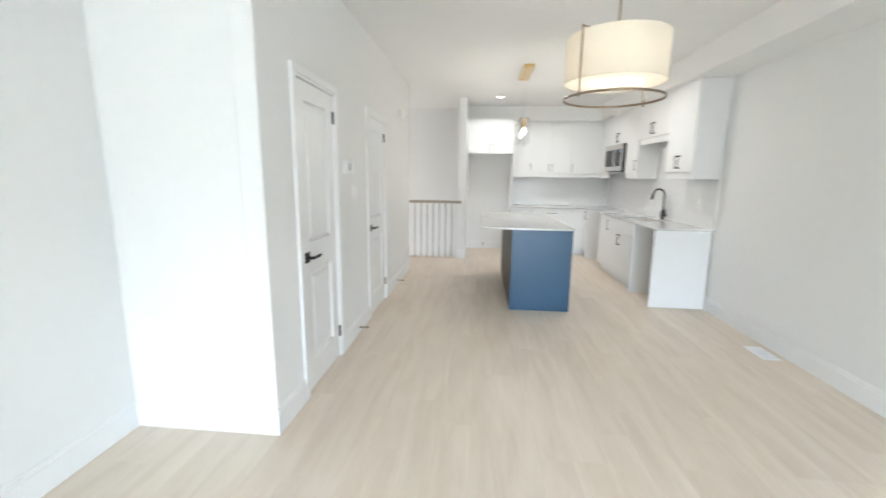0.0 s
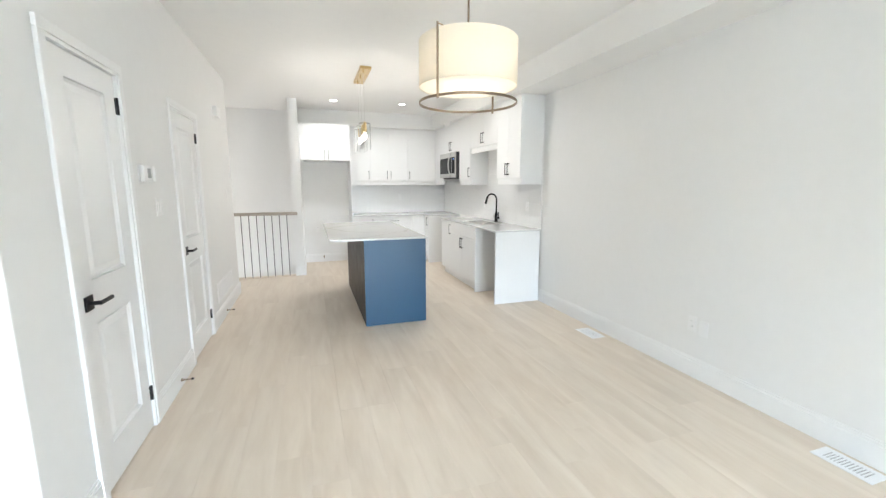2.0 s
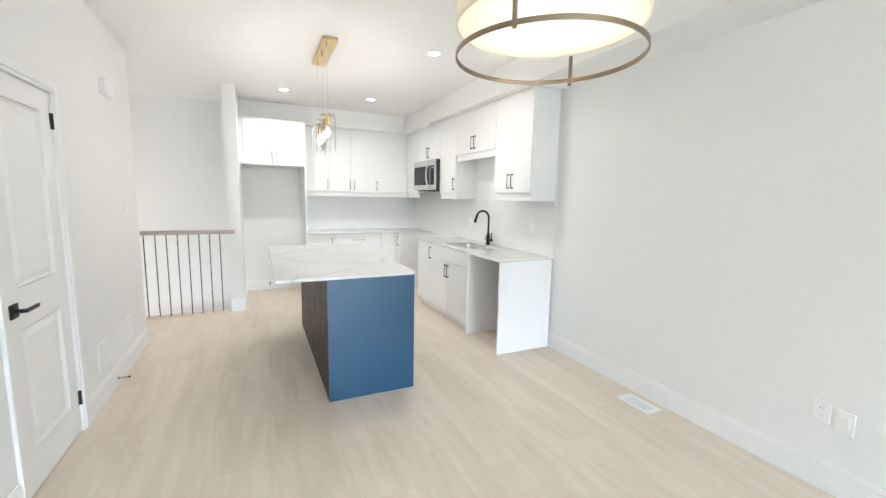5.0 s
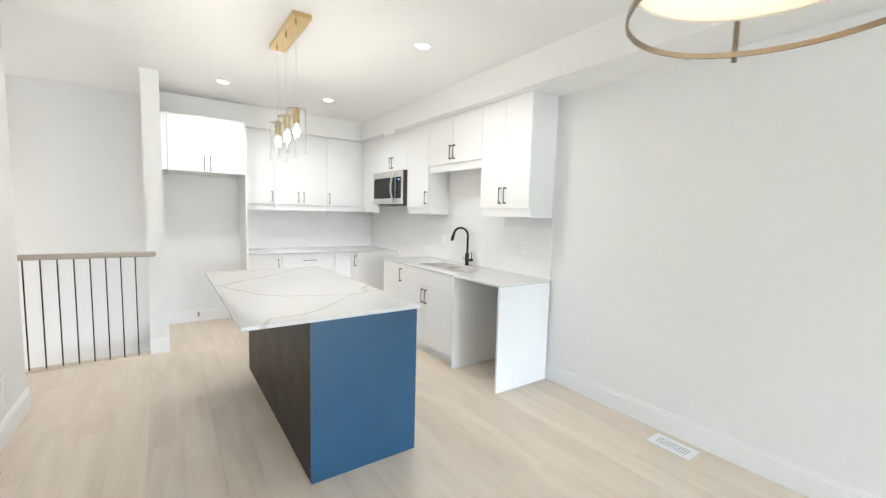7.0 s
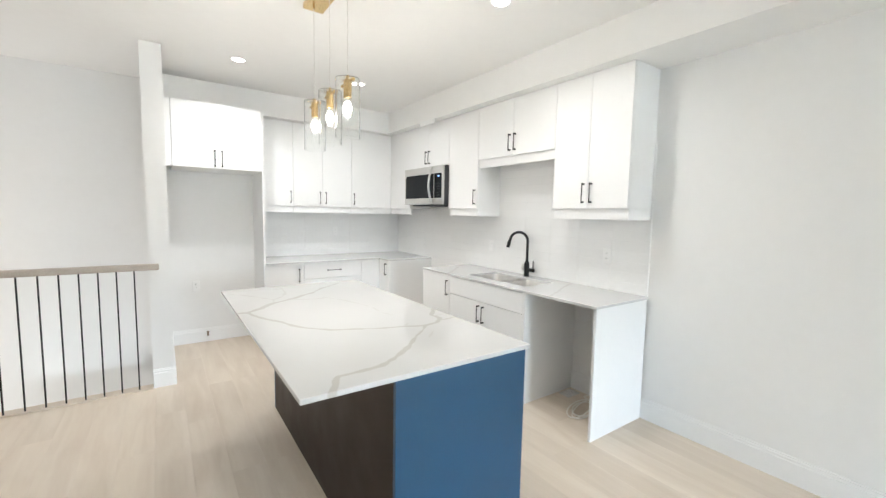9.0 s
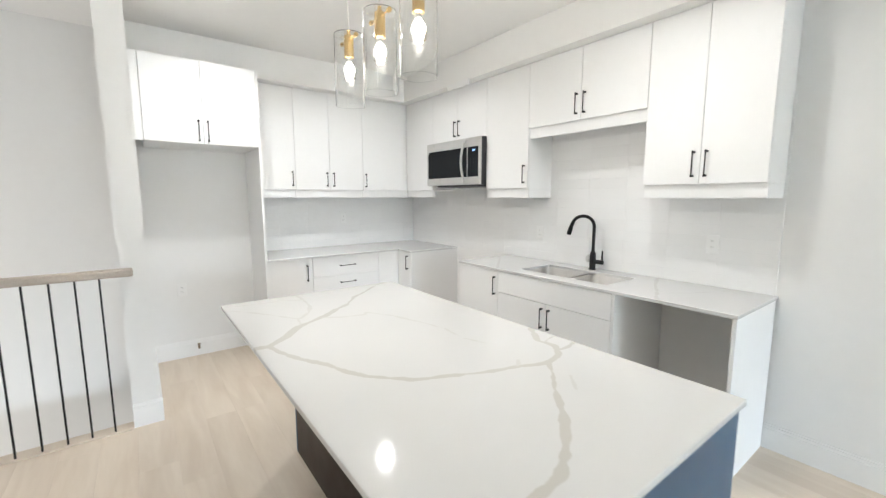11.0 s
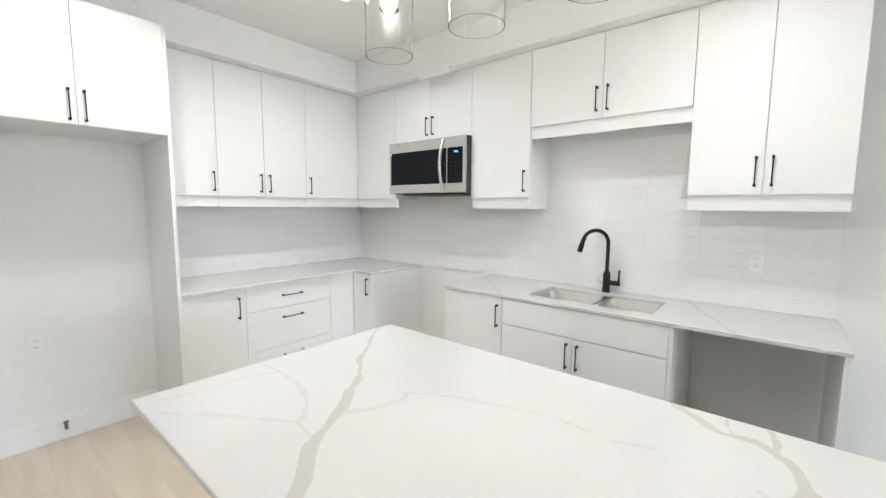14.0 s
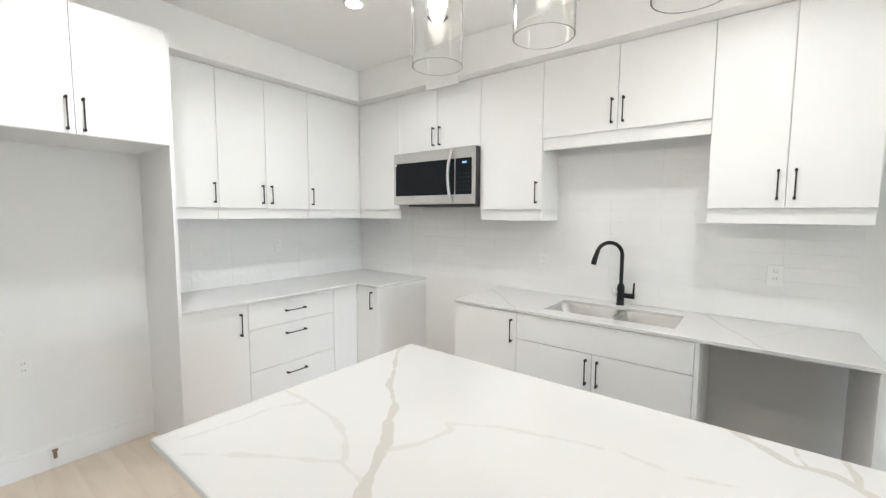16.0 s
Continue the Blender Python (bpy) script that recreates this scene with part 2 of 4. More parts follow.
def tube(bm, points, r, seg=12):
    """A round tube along a smooth run of points."""
    pts = [Vector(p) for p in points]
    rings = []
    side = None
    for k, p in enumerate(pts):
        d = (pts[min(k + 1, len(pts) - 1)] - pts[max(k - 1, 0)]).normalized()
        if side is None:
            side = d.orthogonal().normalized()
        side = (side - d * side.dot(d)).normalized()
        up = d.cross(side)
        rings.append([bm.verts.new(p + (side * math.cos(a) + up * math.sin(a)) * r) for a in (2 * math.pi * j / seg for j in range(seg))])
    for lo, hi in zip(rings, rings[1:]):
        for j in range(seg):
            bm.faces.new((lo[j], lo[(j + 1) % seg], hi[(j + 1) % seg], hi[j]))
    bm.faces.new(list(reversed(rings[0])))
    bm.faces.new(rings[-1])
    return bm


def sheet(us, vs, keep, axis, at, thick, bevel=0.0):
    """A slab made of the kept cells of a grid, extruded along an axis from at to at + thick: walls and tops with holes."""
    bm = bmesh.new()
    spot = {"x": lambda u, v: (at, u, v), "y": lambda u, v: (u, at, v), "z": lambda u, v: (u, v, at)}[axis]
    grid = {}
    faces = []
    for i in range(len(us) - 1):
        for j in range(len(vs) - 1):
            if keep((us[i] + us[i + 1]) / 2, (vs[j] + vs[j + 1]) / 2):
                corner = []
                for a, b in ((i, j), (i + 1, j), (i + 1, j + 1), (i, j + 1)):
                    if (a, b) not in grid:
                        grid[a, b] = bm.verts.new(spot(us[a], vs[b]))
                    corner.append(grid[a, b])
                faces.append(bm.faces.new(corner))
    got = bmesh.ops.extrude_face_region(bm, geom=faces)["geom"]
    way = {"x": (thick, 0, 0), "y": (0, thick, 0), "z": (0, 0, thick)}[axis]
    bmesh.ops.translate(bm, vec=way, verts=[g for g in got if isinstance(g, bmesh.types.BMVert)])
    bmesh.ops.recalc_face_normals(bm, faces=bm.faces)
    if bevel:
        bmesh.ops.dissolve_limit(bm, angle_limit=0.01, verts=bm.verts, edges=bm.edges)
        es = [e for e in bm.edges if len(e.link_faces) == 2 and e.calc_face_angle() > 0.5]
        bmesh.ops.bevel(bm, geom=es, offset=bevel, segments=2, profile=0.5, affect="EDGES")
    return bm


def part(name, bm, material, parent=None, label="", smooth=False):
    """Links a bmesh as one mesh object, under its thing if one is given."""
    me = bpy.data.meshes.new(name)
    bmesh.ops.recalc_face_normals(bm, faces=bm.faces)
    bm.to_mesh(me)
    bm.free()
    if smooth:
        me.polygons.foreach_set("use_smooth", [True] * len(me.polygons))
        me.set_sharp_from_angle(angle=radians(35))
    me.materials.append(material)
    ob = new(name, me)
    if parent:
        ob.parent = parent
        ob.matrix_parent_inverse = parent.matrix_basis.inverted()
    if label:
        tagged(ob, label)
    return ob


def thing(name, label, category, group="", at=(0, 0, 0)):
    ob = new(name)
    ob.location = at
    ob.empty_display_size = 0.05
    return tagged(ob, label, category, group)


def structure(name, bm, material, label="", category=""):
    return tagged(part(name, bm, material), label, category, kind="structure")


# ---- the setting ----
H = 2.80                      # ceiling
XR, YB, YF = 3.455, 9.485, 9.33   # wall on the sink side, kitchen back wall, fridge and stair back wall
XL = -0.266                   # wall with the doors

structure("wall_right", boxed(XR, XR + 0.12, -6.32, YB + 0.12, 0, H), WALL, "plain off-white painted drywall behind the sink run", "wall")
structure("wall_back", boxed(1.449, XR, YB, YB + 0.12, 0, H), WALL, "off-white painted wall behind the tiled backsplash", "wall")
structure("wall_back_2", boxed(-1.72, 1.449, YF, YB + 0.12, -2.7, H), WALL, "off-white painted wall behind fridge recess and stairs", "wall")
structure("wall_stub", boxed(0.443, 0.59, 8.17, YF, -0.3, H), WALL, "off-white narrow wall end between stairs and fridge recess", "wall")
D1, D2, DH = (3.375, 3.985), (4.93, 5.595), 2.04
DOORS = [(D1[0] - 0.02, D1[1] + 0.02), (D2[0] - 0.02, D2[1] + 0.02)]


def left_keep(u, v):
    return not any(a < u < b and v < DH + 0.02 for a, b in DOORS)


structure("wall_left", sheet([2.95, DOORS[0][0], DOORS[0][1], DOORS[1][0], DOORS[1][1], 7.28], [0, DH + 0.02, H], left_keep, "x", XL - 0.12, 0.12, 0.004),
          WALL, "off-white painted wall with two white closet doors", "wall")
structure("wall_left_2", boxed(-1.13, XL - 0.12, 2.95, 3.07, 0, H), WALL, "off-white painted return wall of the living recess", "wall")
structure("wall_left_3", boxed(-1.25, -1.13, -6.32, 3.07, 0, H), WALL, "off-white painted side wall of the living recess", "wall")
structure("wall_hall", boxed(-1.72, XL - 0.12, 7.16, 7.28, 0, H), WALL, "off-white painted hallway wall", "wall")
structure("wall_hall_2", sheet([7.28, 8.34, 9.24, YF], [-2.7, -1.9, 2.25, H], lambda u, v: not (8.34 < u < 9.24 and -1.9 < v < 2.25), "x", -1.72, 0.12), WALL, "off-white painted wall at the stairs", "wall")
structure("wall_rear", sheet([-1.25, 0.4, 3.1, XR], [0, 0.05, 2.35, H], lambda u, v: not (0.4 < u < 3.1 and 0.05 < v < 2.35), "y", -6.32, 0.12),
          WALL, "off-white wall with a wide glazed patio opening", "wall")
structure("closet_back", boxed(-1.25, -1.15, 3.07, 7.16, 0, H), WALL, "plain closet back wall", "wall")
structure("stair_well", sheet([-1.72, 0.443], [7.9, YF], lambda u, v: True, "z", -2.8, 0.1), SUBFLOOR, "lower landing below the stair opening", "floor")
structure("wall_stair", boxed(-1.6, 0.443, 8.22, 8.26, -2.7, -0.012), WALL, "white wall face below the stair guard", "wall")
structure("wall_stair_2", boxed(0.443, 0.5, 8.26, YF, -2.7, -0.3), WALL, "white stairwell side wall", "wall")
structure("ceiling", boxed(-1.72, XR + 0.12, -6.32, YB + 0.12, H, H + 0.1), CEIL, "smooth off-white painted ceiling", "ceiling")
SOFX, SOFY, SOFZ = 3.043, 9.020, 2.535
structure("ceiling_soffit", sheet([0.59, 1.449, SOFX, XR], [-6.20, SOFY, YF, YB], lambda u, v: (u > SOFX) or (v > SOFY and (u > 1.449 or v < YF)), "z", SOFZ, H - SOFZ, 0.003), CEIL,
          "off-white boxed bulkhead above the wall cabinets", "bulkhead")
structure("floor", sheet([-1.72, 0.443, XR + 0.12], [-6.32, 8.24, YB + 0.12], lambda u, v: u > 0.443 or v < 8.24, "z", -0.25, 0.243), SUBFLOOR,
          "pale oak vinyl plank floor over subfloor", "floor")
structure("ground", boxed(-40, 40, -60, -6.32, -0.6, -0.3), GROUND, "grey paving outside the patio door", "ground")

# glazed patio door behind the walk
win = structure("window_1", sheet([0.4, 0.46, 1.72, 1.78, 3.04, 3.1], [0.05, 0.11, 2.29, 2.35], lambda u, v: v < 0.11 or v > 2.29 or u < 0.46 or u > 3.04 or 1.72 < u < 1.78,
                "y", -6.30, 0.06), TRIM, "white framed glazed patio door", "window")
for a, b in ((0.46, 1.72), (1.78, 3.04)):
    pane = part("pane", boxed(a, b, -6.275, -6.267, 0.11, 2.29), GLASS, win)
    pane.visible_shadow = False

# assumed stair window, never in view, as the opening for the added stair light
win = structure("window_2", sheet([8.34, 8.40, 9.18, 9.24], [-1.9, -1.84, 2.19, 2.25], lambda u, v: v < -1.84 or v > 2.19 or u < 8.40 or u > 9.18,
                "x", -1.70, 0.06), TRIM, "assumed white framed stair window, out of view", "window")
pane = part("pane", boxed(-1.675, -1.667, 8.40, 9.18, -1.84, 2.19), GLASS, win)
pane.visible_shadow = False

BASEH = 0.155


def skirting(bm, a, b, way, off):
    """A profiled board along one wall: way is the axis it runs along, off the wall face and its outward sign."""
    face, s = off
    for z0, z1, d in ((0.0, BASEH - 0.03, 0.015), (BASEH - 0.03, BASEH - 0.012, 0.011), (BASEH - 0.012, BASEH, 0.007)):
        lo, hi = sorted((face, face + s * d))
        if way == "y":
            box(bm, lo, hi, a, b, z0, z1, 0.0015)
        else:
            box(bm, a, b, lo, hi, z0, z1, 0.0015)
    return bm


BOARDS = [("y", -6.2, 5.655, (XR, -1)), ("y", 5.675, 6.30, (XR, -1)), ("y", 2.935, D1[0] - 0.07, (XL, 1)), ("y", D1[1] + 0.07, D2[0] - 0.07, (XL, 1)),
          ("y", D2[1] + 0.07, 7.295, (XL, 1)), ("x", -1.13, XL + 0.015, (2.95, -1)), ("y", -6.2, 2.935, (-1.13, 1)), ("x", 0.443, 0.605, (8.17, -1)),
          ("y", 8.17, YF - 0.016, (0.59, 1)), ("x", 0.59, 1.432, (YF, -1)), ("x", -1.6, XL + 0.015, (7.28, 1)), ("x", -1.13, 0.4, (-6.2, 1)), ("x", 3.1, XR, (-6.2, 1))]
for way, a, b, off in BOARDS:
    structure("baseboard", skirting(bmesh.new(), a, b, way, off), TRIM, "white painted profiled baseboard", "baseboard")

# ---- doors of the left wall ----


def casing(y0, y1, z1):
    """Flat stepped casing round a door opening on the left wall."""
    bm = bmesh.new()
    for k, (o, i, d) in enumerate(((0.07, 0.022, 0.018), (0.022, 0.004, 0.012))):
        box(bm, XL, XL + d, y0 - o, y0 - i, 0, z1 + i, 0.003)
        box(bm, XL, XL + d, y1 + i, y1 + o, 0, z1 + i, 0.003)
        box(bm, XL, XL + d, y0 - o, y1 + o, z1 + i, z1 + o, 0.003)
    box(bm, XL - 0.12, XL + 0.002, y0 - 0.0195, y0 - 0.004, 0, z1 + 0.004)
    box(bm, XL - 0.12, XL + 0.002, y1 + 0.004, y1 + 0.0195, 0, z1 + 0.004)
    box(bm, XL - 0.12, XL + 0.002, y0 - 0.0195, y1 + 0.0195, z1 + 0.004, z1 + 0.0195)
    return bm


def closet_door(name, y0, y1, label):
    front = XL - 0.004
    door = new(name)
    tagged(door, label, "door", kind="structure")
    st = 0.122
    panels = [(0.21, 0.825), (1.03, 1.925)]
    us = [y0, y0 + st, y1 - st, y1]
    vs = [0.008, 0.21, 0.825, 1.03, 1.925, DH]
    slab = sheet(us, vs, lambda u, v: not (us[1] < u < us[2] and any(a < v < b for a, b in panels)), "x", front - 0.036, 0.036, 0.003)
    part("slab", slab, TRIM, door)
    for a, b in panels:
        bm = bmesh.new()
        box(bm, front - 0.03, front - 0.016, us[1], us[2], a, b)
        # sloped raised field with a flat centre
        o, i = 0.016, 0.05
        ring = [[bm.verts.new((front - h, yy, zz)) for yy, zz in ((us[1] + k, a + k), (us[2] - k, a + k), (us[2] - k, b - k), (us[1] + k, b - k))]
                for k, h in ((0.0, 0.0157), (0.006, 0.004), (o, 0.0145), (o + 0.006, 0.0145), (i, 0.005))]
        for lo, hi in zip(ring, ring[1:]):
            for k in range(4):
                bm.faces.new((lo[k], lo[(k + 1) % 4], hi[(k + 1) % 4], hi[k]))
        bm.faces.new(ring[-1])
        part("panel", bm, TRIM, door)
    for z in (0.22, 1.05, 1.885):
        bm = rod(bmesh.new(), (XL + 0.004, y1 + 0.002, z - 0.045), (XL + 0.004, y1 + 0.002, z + 0.045), 0.0065, 12)
        box(bm, XL - 0.006, XL + 0.0, y1 - 0.012, y1 + 0.016, z - 0.043, z + 0.043)
        if z != 1.05:
            part("hinge", bm, BLACK, door, "black butt hinge", True)
        else:
            bm.free()
    zc, yc = 0.935, y0 + 0.063
    handle = part("handle", boxed(front, front + 0.009, yc - 0.034, yc + 0.034, zc - 0.034, zc + 0.034, 0.002), BLACK, door, "black lever handle on square rosette")
    neck = rod(bmesh.new(), (front + 0.009, yc, zc), (front + 0.052, yc, zc), 0.010, 16)
    part("neck", neck, BLACK, handle, smooth=True)
    lever = box(bmesh.new(), front + 0.044, front + 0.056, yc - 0.011, yc + 0.115, zc - 0.009, zc + 0.009, 0.003)
    part("lever", lever, BLACK, handle)
    return door


for name, (y0, y1), label in (("door_1", D1, "closed white two-panel closet door with black hardware"), ("door_2", D2, "closed white two-panel closet door near the thermostat")):
    closet_door(name, y0, y1, label)
    structure("trim", casing(y0, y1, DH), TRIM, "white painted door casing", "trim")

# ---- things on the door wall ----


def spring_stop(y):
    ob = thing("door_stop", "thin dark spring door stop on the baseboard", "door stop", "door stops", (XL + 0.015, y, 0.055))
    x = XL + 0.015
    part("mount", rod(bmesh.new(), (x, y, 0.055), (x + 0.008, y, 0.055), 0.011, 16), BRONZE, ob, smooth=True)
    coil = [(x + 0.008 + 0.06 * k / 96, y + 0.006 * math.cos(k * 0.8), 0.055 + 0.006 * math.sin(k * 0.8)) for k in range(97)]
    part("spring", tube(bmesh.new(), coil, 0.0015, 6), BRONZE, ob, smooth=True)
    part("tip", rod(bmesh.new(), (x + 0.066, y, 0.055), (x + 0.080, y, 0.055), 0.008, 16), BLACK, ob, "black rubber tip", True)


spring_stop(4.49)
spring_stop(6.26)

thermo = thing("thermostat", "white wall thermostat with grey display", "thermostat", at=(XL, 4.245, 1.53))
part("back_plate", boxed(XL, XL + 0.006, 4.175, 4.315, 1.478, 1.590, 0.002), PLASTIC, thermo)
part("body", boxed(XL + 0.006, XL + 0.028, 4.182, 4.308, 1.484, 1.584, 0.005), PLASTIC, thermo)
part("display", boxed(XL + 0.028, XL + 0.0295, 4.245, 4.296, 1.508, 1.566), GREYPLASTIC, thermo, "grey display window")


def wall_plate(name, label, category, wall, centre, w=0.072, h=0.116, kind="switch", group=""):
    """A cover plate with rocker or socket faces, on a wall whose outward way is given."""
    x, y, z = centre
    ob = thing(name, label, category, group, centre)

    def slab(name_, d0, d1, u0, u1, v0, v1, mat, bev=0.001, parent=None):
        if wall == "+x":
            bm = boxed(x + d0, x + d1, y + u0, y + u1, z + v0, z + v1, bev)
        elif wall == "-x":
            bm = boxed(x - d1, x - d0, y + u0, y + u1, z + v0, z + v1, bev)
        else:
            bm = boxed(x + u0, x + u1, y - d1, y - d0, z + v0, z + v1, bev)
        return part(name_, bm, mat, parent or ob)

    slab("plate", 0, 0.006, -w / 2, w / 2, -h / 2, h / 2, PLASTIC, 0.002)
    if kind == "switch":
        slab("rocker", 0.006, 0.010, -0.016, 0.016, -0.033, 0.033, PLASTIC)
    elif kind == "double":
        for s in (-0.023, 0.023):
            slab("rocker", 0.006, 0.010, s - 0.016, s + 0.016, -0.033, 0.033, PLASTIC)
    elif kind == "blank":
        slab("cover", 0.006, 0.012, -w / 2 + 0.006, w / 2 - 0.006, -h / 2 + 0.006, h / 2 - 0.006, PLASTIC)
    elif kind == "socket":
        for s in (-1, 1):
            f = slab("socket_face", 0.006, 0.008, -0.016, 0.016, s * 0.02 - 0.014, s * 0.02 + 0.014, PLASTIC, 0.0008)
            for u in (-0.006, 0.006):
                slab("slot", 0.008, 0.0083, u - 0.001, u + 0.001, s * 0.02 - 0.003, s * 0.02 + 0.006, DARKPLASTIC, 0, f)
    else:
        slab("jack_cover", 0.006, 0.009, -0.016, 0.016, -0.033, 0.033, PLASTIC)
    return ob


wall_plate("light_switch", "white double rocker switch plate below the thermostat", "light switch", "+x", (XL, 4.467, 1.318), w=0.118, kind="double")
wall_plate("wall_sensor", "narrow white sensor plate beside the thermostat", "sensor", "+x", (XL, 4.44, 1.537), w=0.045, h=0.10, kind="blank")
wall_plate("light_switch", "white single rocker switch near the stairs", "light switch", "+x", (XL, 6.89, 1.36), kind="switch")
chime = thing("door_chime", "small white plastic box high on the wall", "chime", at=(XL, 6.56, 2.28))
part("cover", boxed(XL, XL + 0.045, 6.46, 6.66, 2.225, 2.335, 0.006), PLASTIC, chime)
part("back_plate", boxed(XL, XL + 0.004, 6.452, 6.668, 2.219, 2.341, 0.001), PLASTIC, chime)


def return_grille(y0, y1, z0, z1):
    g = thing("return_grille", "white metal louvred return air grille low on the wall", "air grille", at=(XL, (y0 + y1) / 2, z0))
    part("frame", sheet([y0, y0 + 0.028, y1 - 0.028, y1], [z0, z0 + 0.028, z1 - 0.028, z1], lambda u, v: not (y0 + 0.028 < u < y1 - 0.028 and z0 + 0.028 < v < z1 - 0.028), "x", XL, 0.007, 0.002),
         VENTMETAL, g)
    part("backing", boxed(XL + 0.0003, XL + 0.001, y0 + 0.028, y1 - 0.028, z0 + 0.028, z1 - 0.028), VOID, g)
    n = 9
    for k in range(n):
        z = z0 + 0.032 + (z1 - z0 - 0.066) * k / (n - 1)
        bm = bmesh.new()
        vs = [bm.verts.new(p) for p in ((XL + 0.001, y0 + 0.028, z + 0.014), (XL + 0.001, y1 - 0.028, z + 0.014), (XL + 0.006, y1 - 0.028, z), (XL + 0.006, y0 + 0.028, z),
                                        (XL + 0.001, y0 + 0.028, z + 0.012), (XL + 0.001, y1 - 0.028, z + 0.012), (XL + 0.005, y1 - 0.028, z - 0.001), (XL + 0.005, y0 + 0.028, z - 0.001))]
        for f in ((0, 1, 2, 3), (7, 6, 5, 4), (3, 2, 6, 7), (0, 4, 5, 1)):
            bm.faces.new([vs[i] for i in f])
        part("slat", bm, VENTMETAL, g)


return_grille(5.95, 6.80, 0.22, 0.43)

# ---- stair guard ----
guard = thing("stair_guard", "taupe wooden handrail on slim black metal balusters", "railing", at=(-0.5, 8.155, 0))
rail = bmesh.new()
box(rail, -1.60, 0.515, 8.122, 8.186, 0.995, 1.045, 0.010)
part("handrail", rail, RAILWOOD, guard, "taupe stained oak handrail")
part("shoe", boxed(-1.60, 0.443, 8.135, 8.236, -0.004, 0.012, 0.003), PLANK, guard, "pale floor nosing")
for k in range(17):
    x = 0.350 - k * 0.1108
    part("baluster", boxed(x - 0.0050, x + 0.0050, 8.1500, 8.1600, 0.012, 0.998, 0.001), BLACK, guard, "black square metal baluster")

# ---- kitchen cabinets ----
UZ0, UZ1 = 1.555, SOFZ
UFX, UFY = 3.14, 9.13          # door faces of the wall cabinets
BFX, BFY = 2.825, 8.825        # door faces of the base cabinets
GAP = 0.0015


def slab_x(y0, y1, z0, z1, face):
    """A flat door leaf facing -x."""
    return boxed(face, face + 0.019, y0 + GAP, y1 - GAP, z0 + GAP, z1 - GAP, 0.0015)


def slab_y(x0, x1, z0, z1, face):
    """A flat door leaf facing -y."""
    return boxed(x0 + GAP, x1 - GAP, face, face + 0.019, z0 + GAP, z1 - GAP, 0.0015)


def pull(parent, face, u, z0, z1, wall="x", level=False):
    """A square black bar pull with two feet; u is the place along the wall. level: it lies flat from z0 to z1 along the wall at height u."""
    bm = bmesh.new()
    t, out = 0.0032, 0.030

    def b(d0, d1, u0, u1, v0, v1):
        if wall == "x":
            box(bm, face - d1, face - d0, u0, u1, v0, v1, 0.001)
        else:
            box(bm, u0, u1, face - d1, face - d0, v0, v1, 0.001)

    if level:
        b(out - 2 * t, out, z0, z1, u - t, u + t)
        for e in (z0 + 0.008, z1 - 0.008):
            b(0, out - t, e - 0.006, e + 0.006, u - 0.006, u + 0.006)
    else:
        b(out - 2 * t, out, u - t, u + t, z0, z1)
        for e in (z0 + 0.008, z1 - 0.008):
            b(0, out - t, u - 0.006, u + 0.006, e - 0.006, e + 0.006)
    return part("handle", bm, BLACK, parent, "slim black bar pull")


def upper_x(y0, y1, z0, leaves, label, valance=True):
    """A wall cabinet on the sink wall. leaves: y from, y to, y of the pull or None."""
    c = thing("wall_cabinet", label, "cabinet", "wall cabinets", (XR, (y0 + y1) / 2, z0))
    part("body", boxed(UFX + 0.0205, XR, y0 + 0.0005, y1 - 0.0005, z0, UZ1 - 0.001, 0.001), CAB, c)
    for a, b, h in leaves:
        d = part("door", slab_x(a, b, z0, UZ1 - 0.002, UFX), CAB, c, "flat white door leaf")
        if h is not None:
            pull(d, UFX, h, z0 + 0.04, z0 + 0.19)
    if valance:
        part("valance", boxed(UFX + 0.022, UFX + 0.040, y0 + 0.001, y1 - 0.001, z0 - 0.078, z0, 0.0015), CAB, c, "white light valance")
    return c


corner_w = upper_x(8.60, UFY + 0.02, UZ0, [(8.60, UFY, None)], "white flat-front corner wall cabinet")
upper_x(7.765, 8.60, 2.03, [(7.765, 8.1825, 8.150), (8.1825, 8.60, 8.215)], "short white wall cabinet above the microwave", False)
c3 = upper_x(7.27, 7.765, UZ0, [(7.27, 7.765, 7.305)], "white single-door wall cabinet beside the microwave")
c4 = upper_x(6.315, 7.27, 2.03, [(6.315, 6.7925, 6.760), (6.7925, 7.27, 6.825)], "short white double-door wall cabinet over the sink")
c5 = upper_x(5.675, 6.315, UZ0, [(5.675, 5.995, 5.962), (5.995, 6.315, 6.028)], "tall white double-door wall cabinet at the run's end")
part("valance_return", boxed(UFX + 0.041, XR, 5.677, 5.695, UZ0 - 0.078, UZ0, 0.0015), CAB, c5, "white light valance")
part("valance_return", boxed(UFX + 0.041, XR, 7.272, 7.290, UZ0 - 0.078, UZ0, 0.0015), CAB, c3, "white light valance")
filler = thing("duct_filler", "white filler panel boxing the vent duct", "filler panel", at=(SOFX, 8.05, SOFZ))
part("panel", boxed(SOFX - 0.016, SOFX - 0.0005, 7.895, 8.205, 2.486, 2.541, 0.001), CAB, filler)


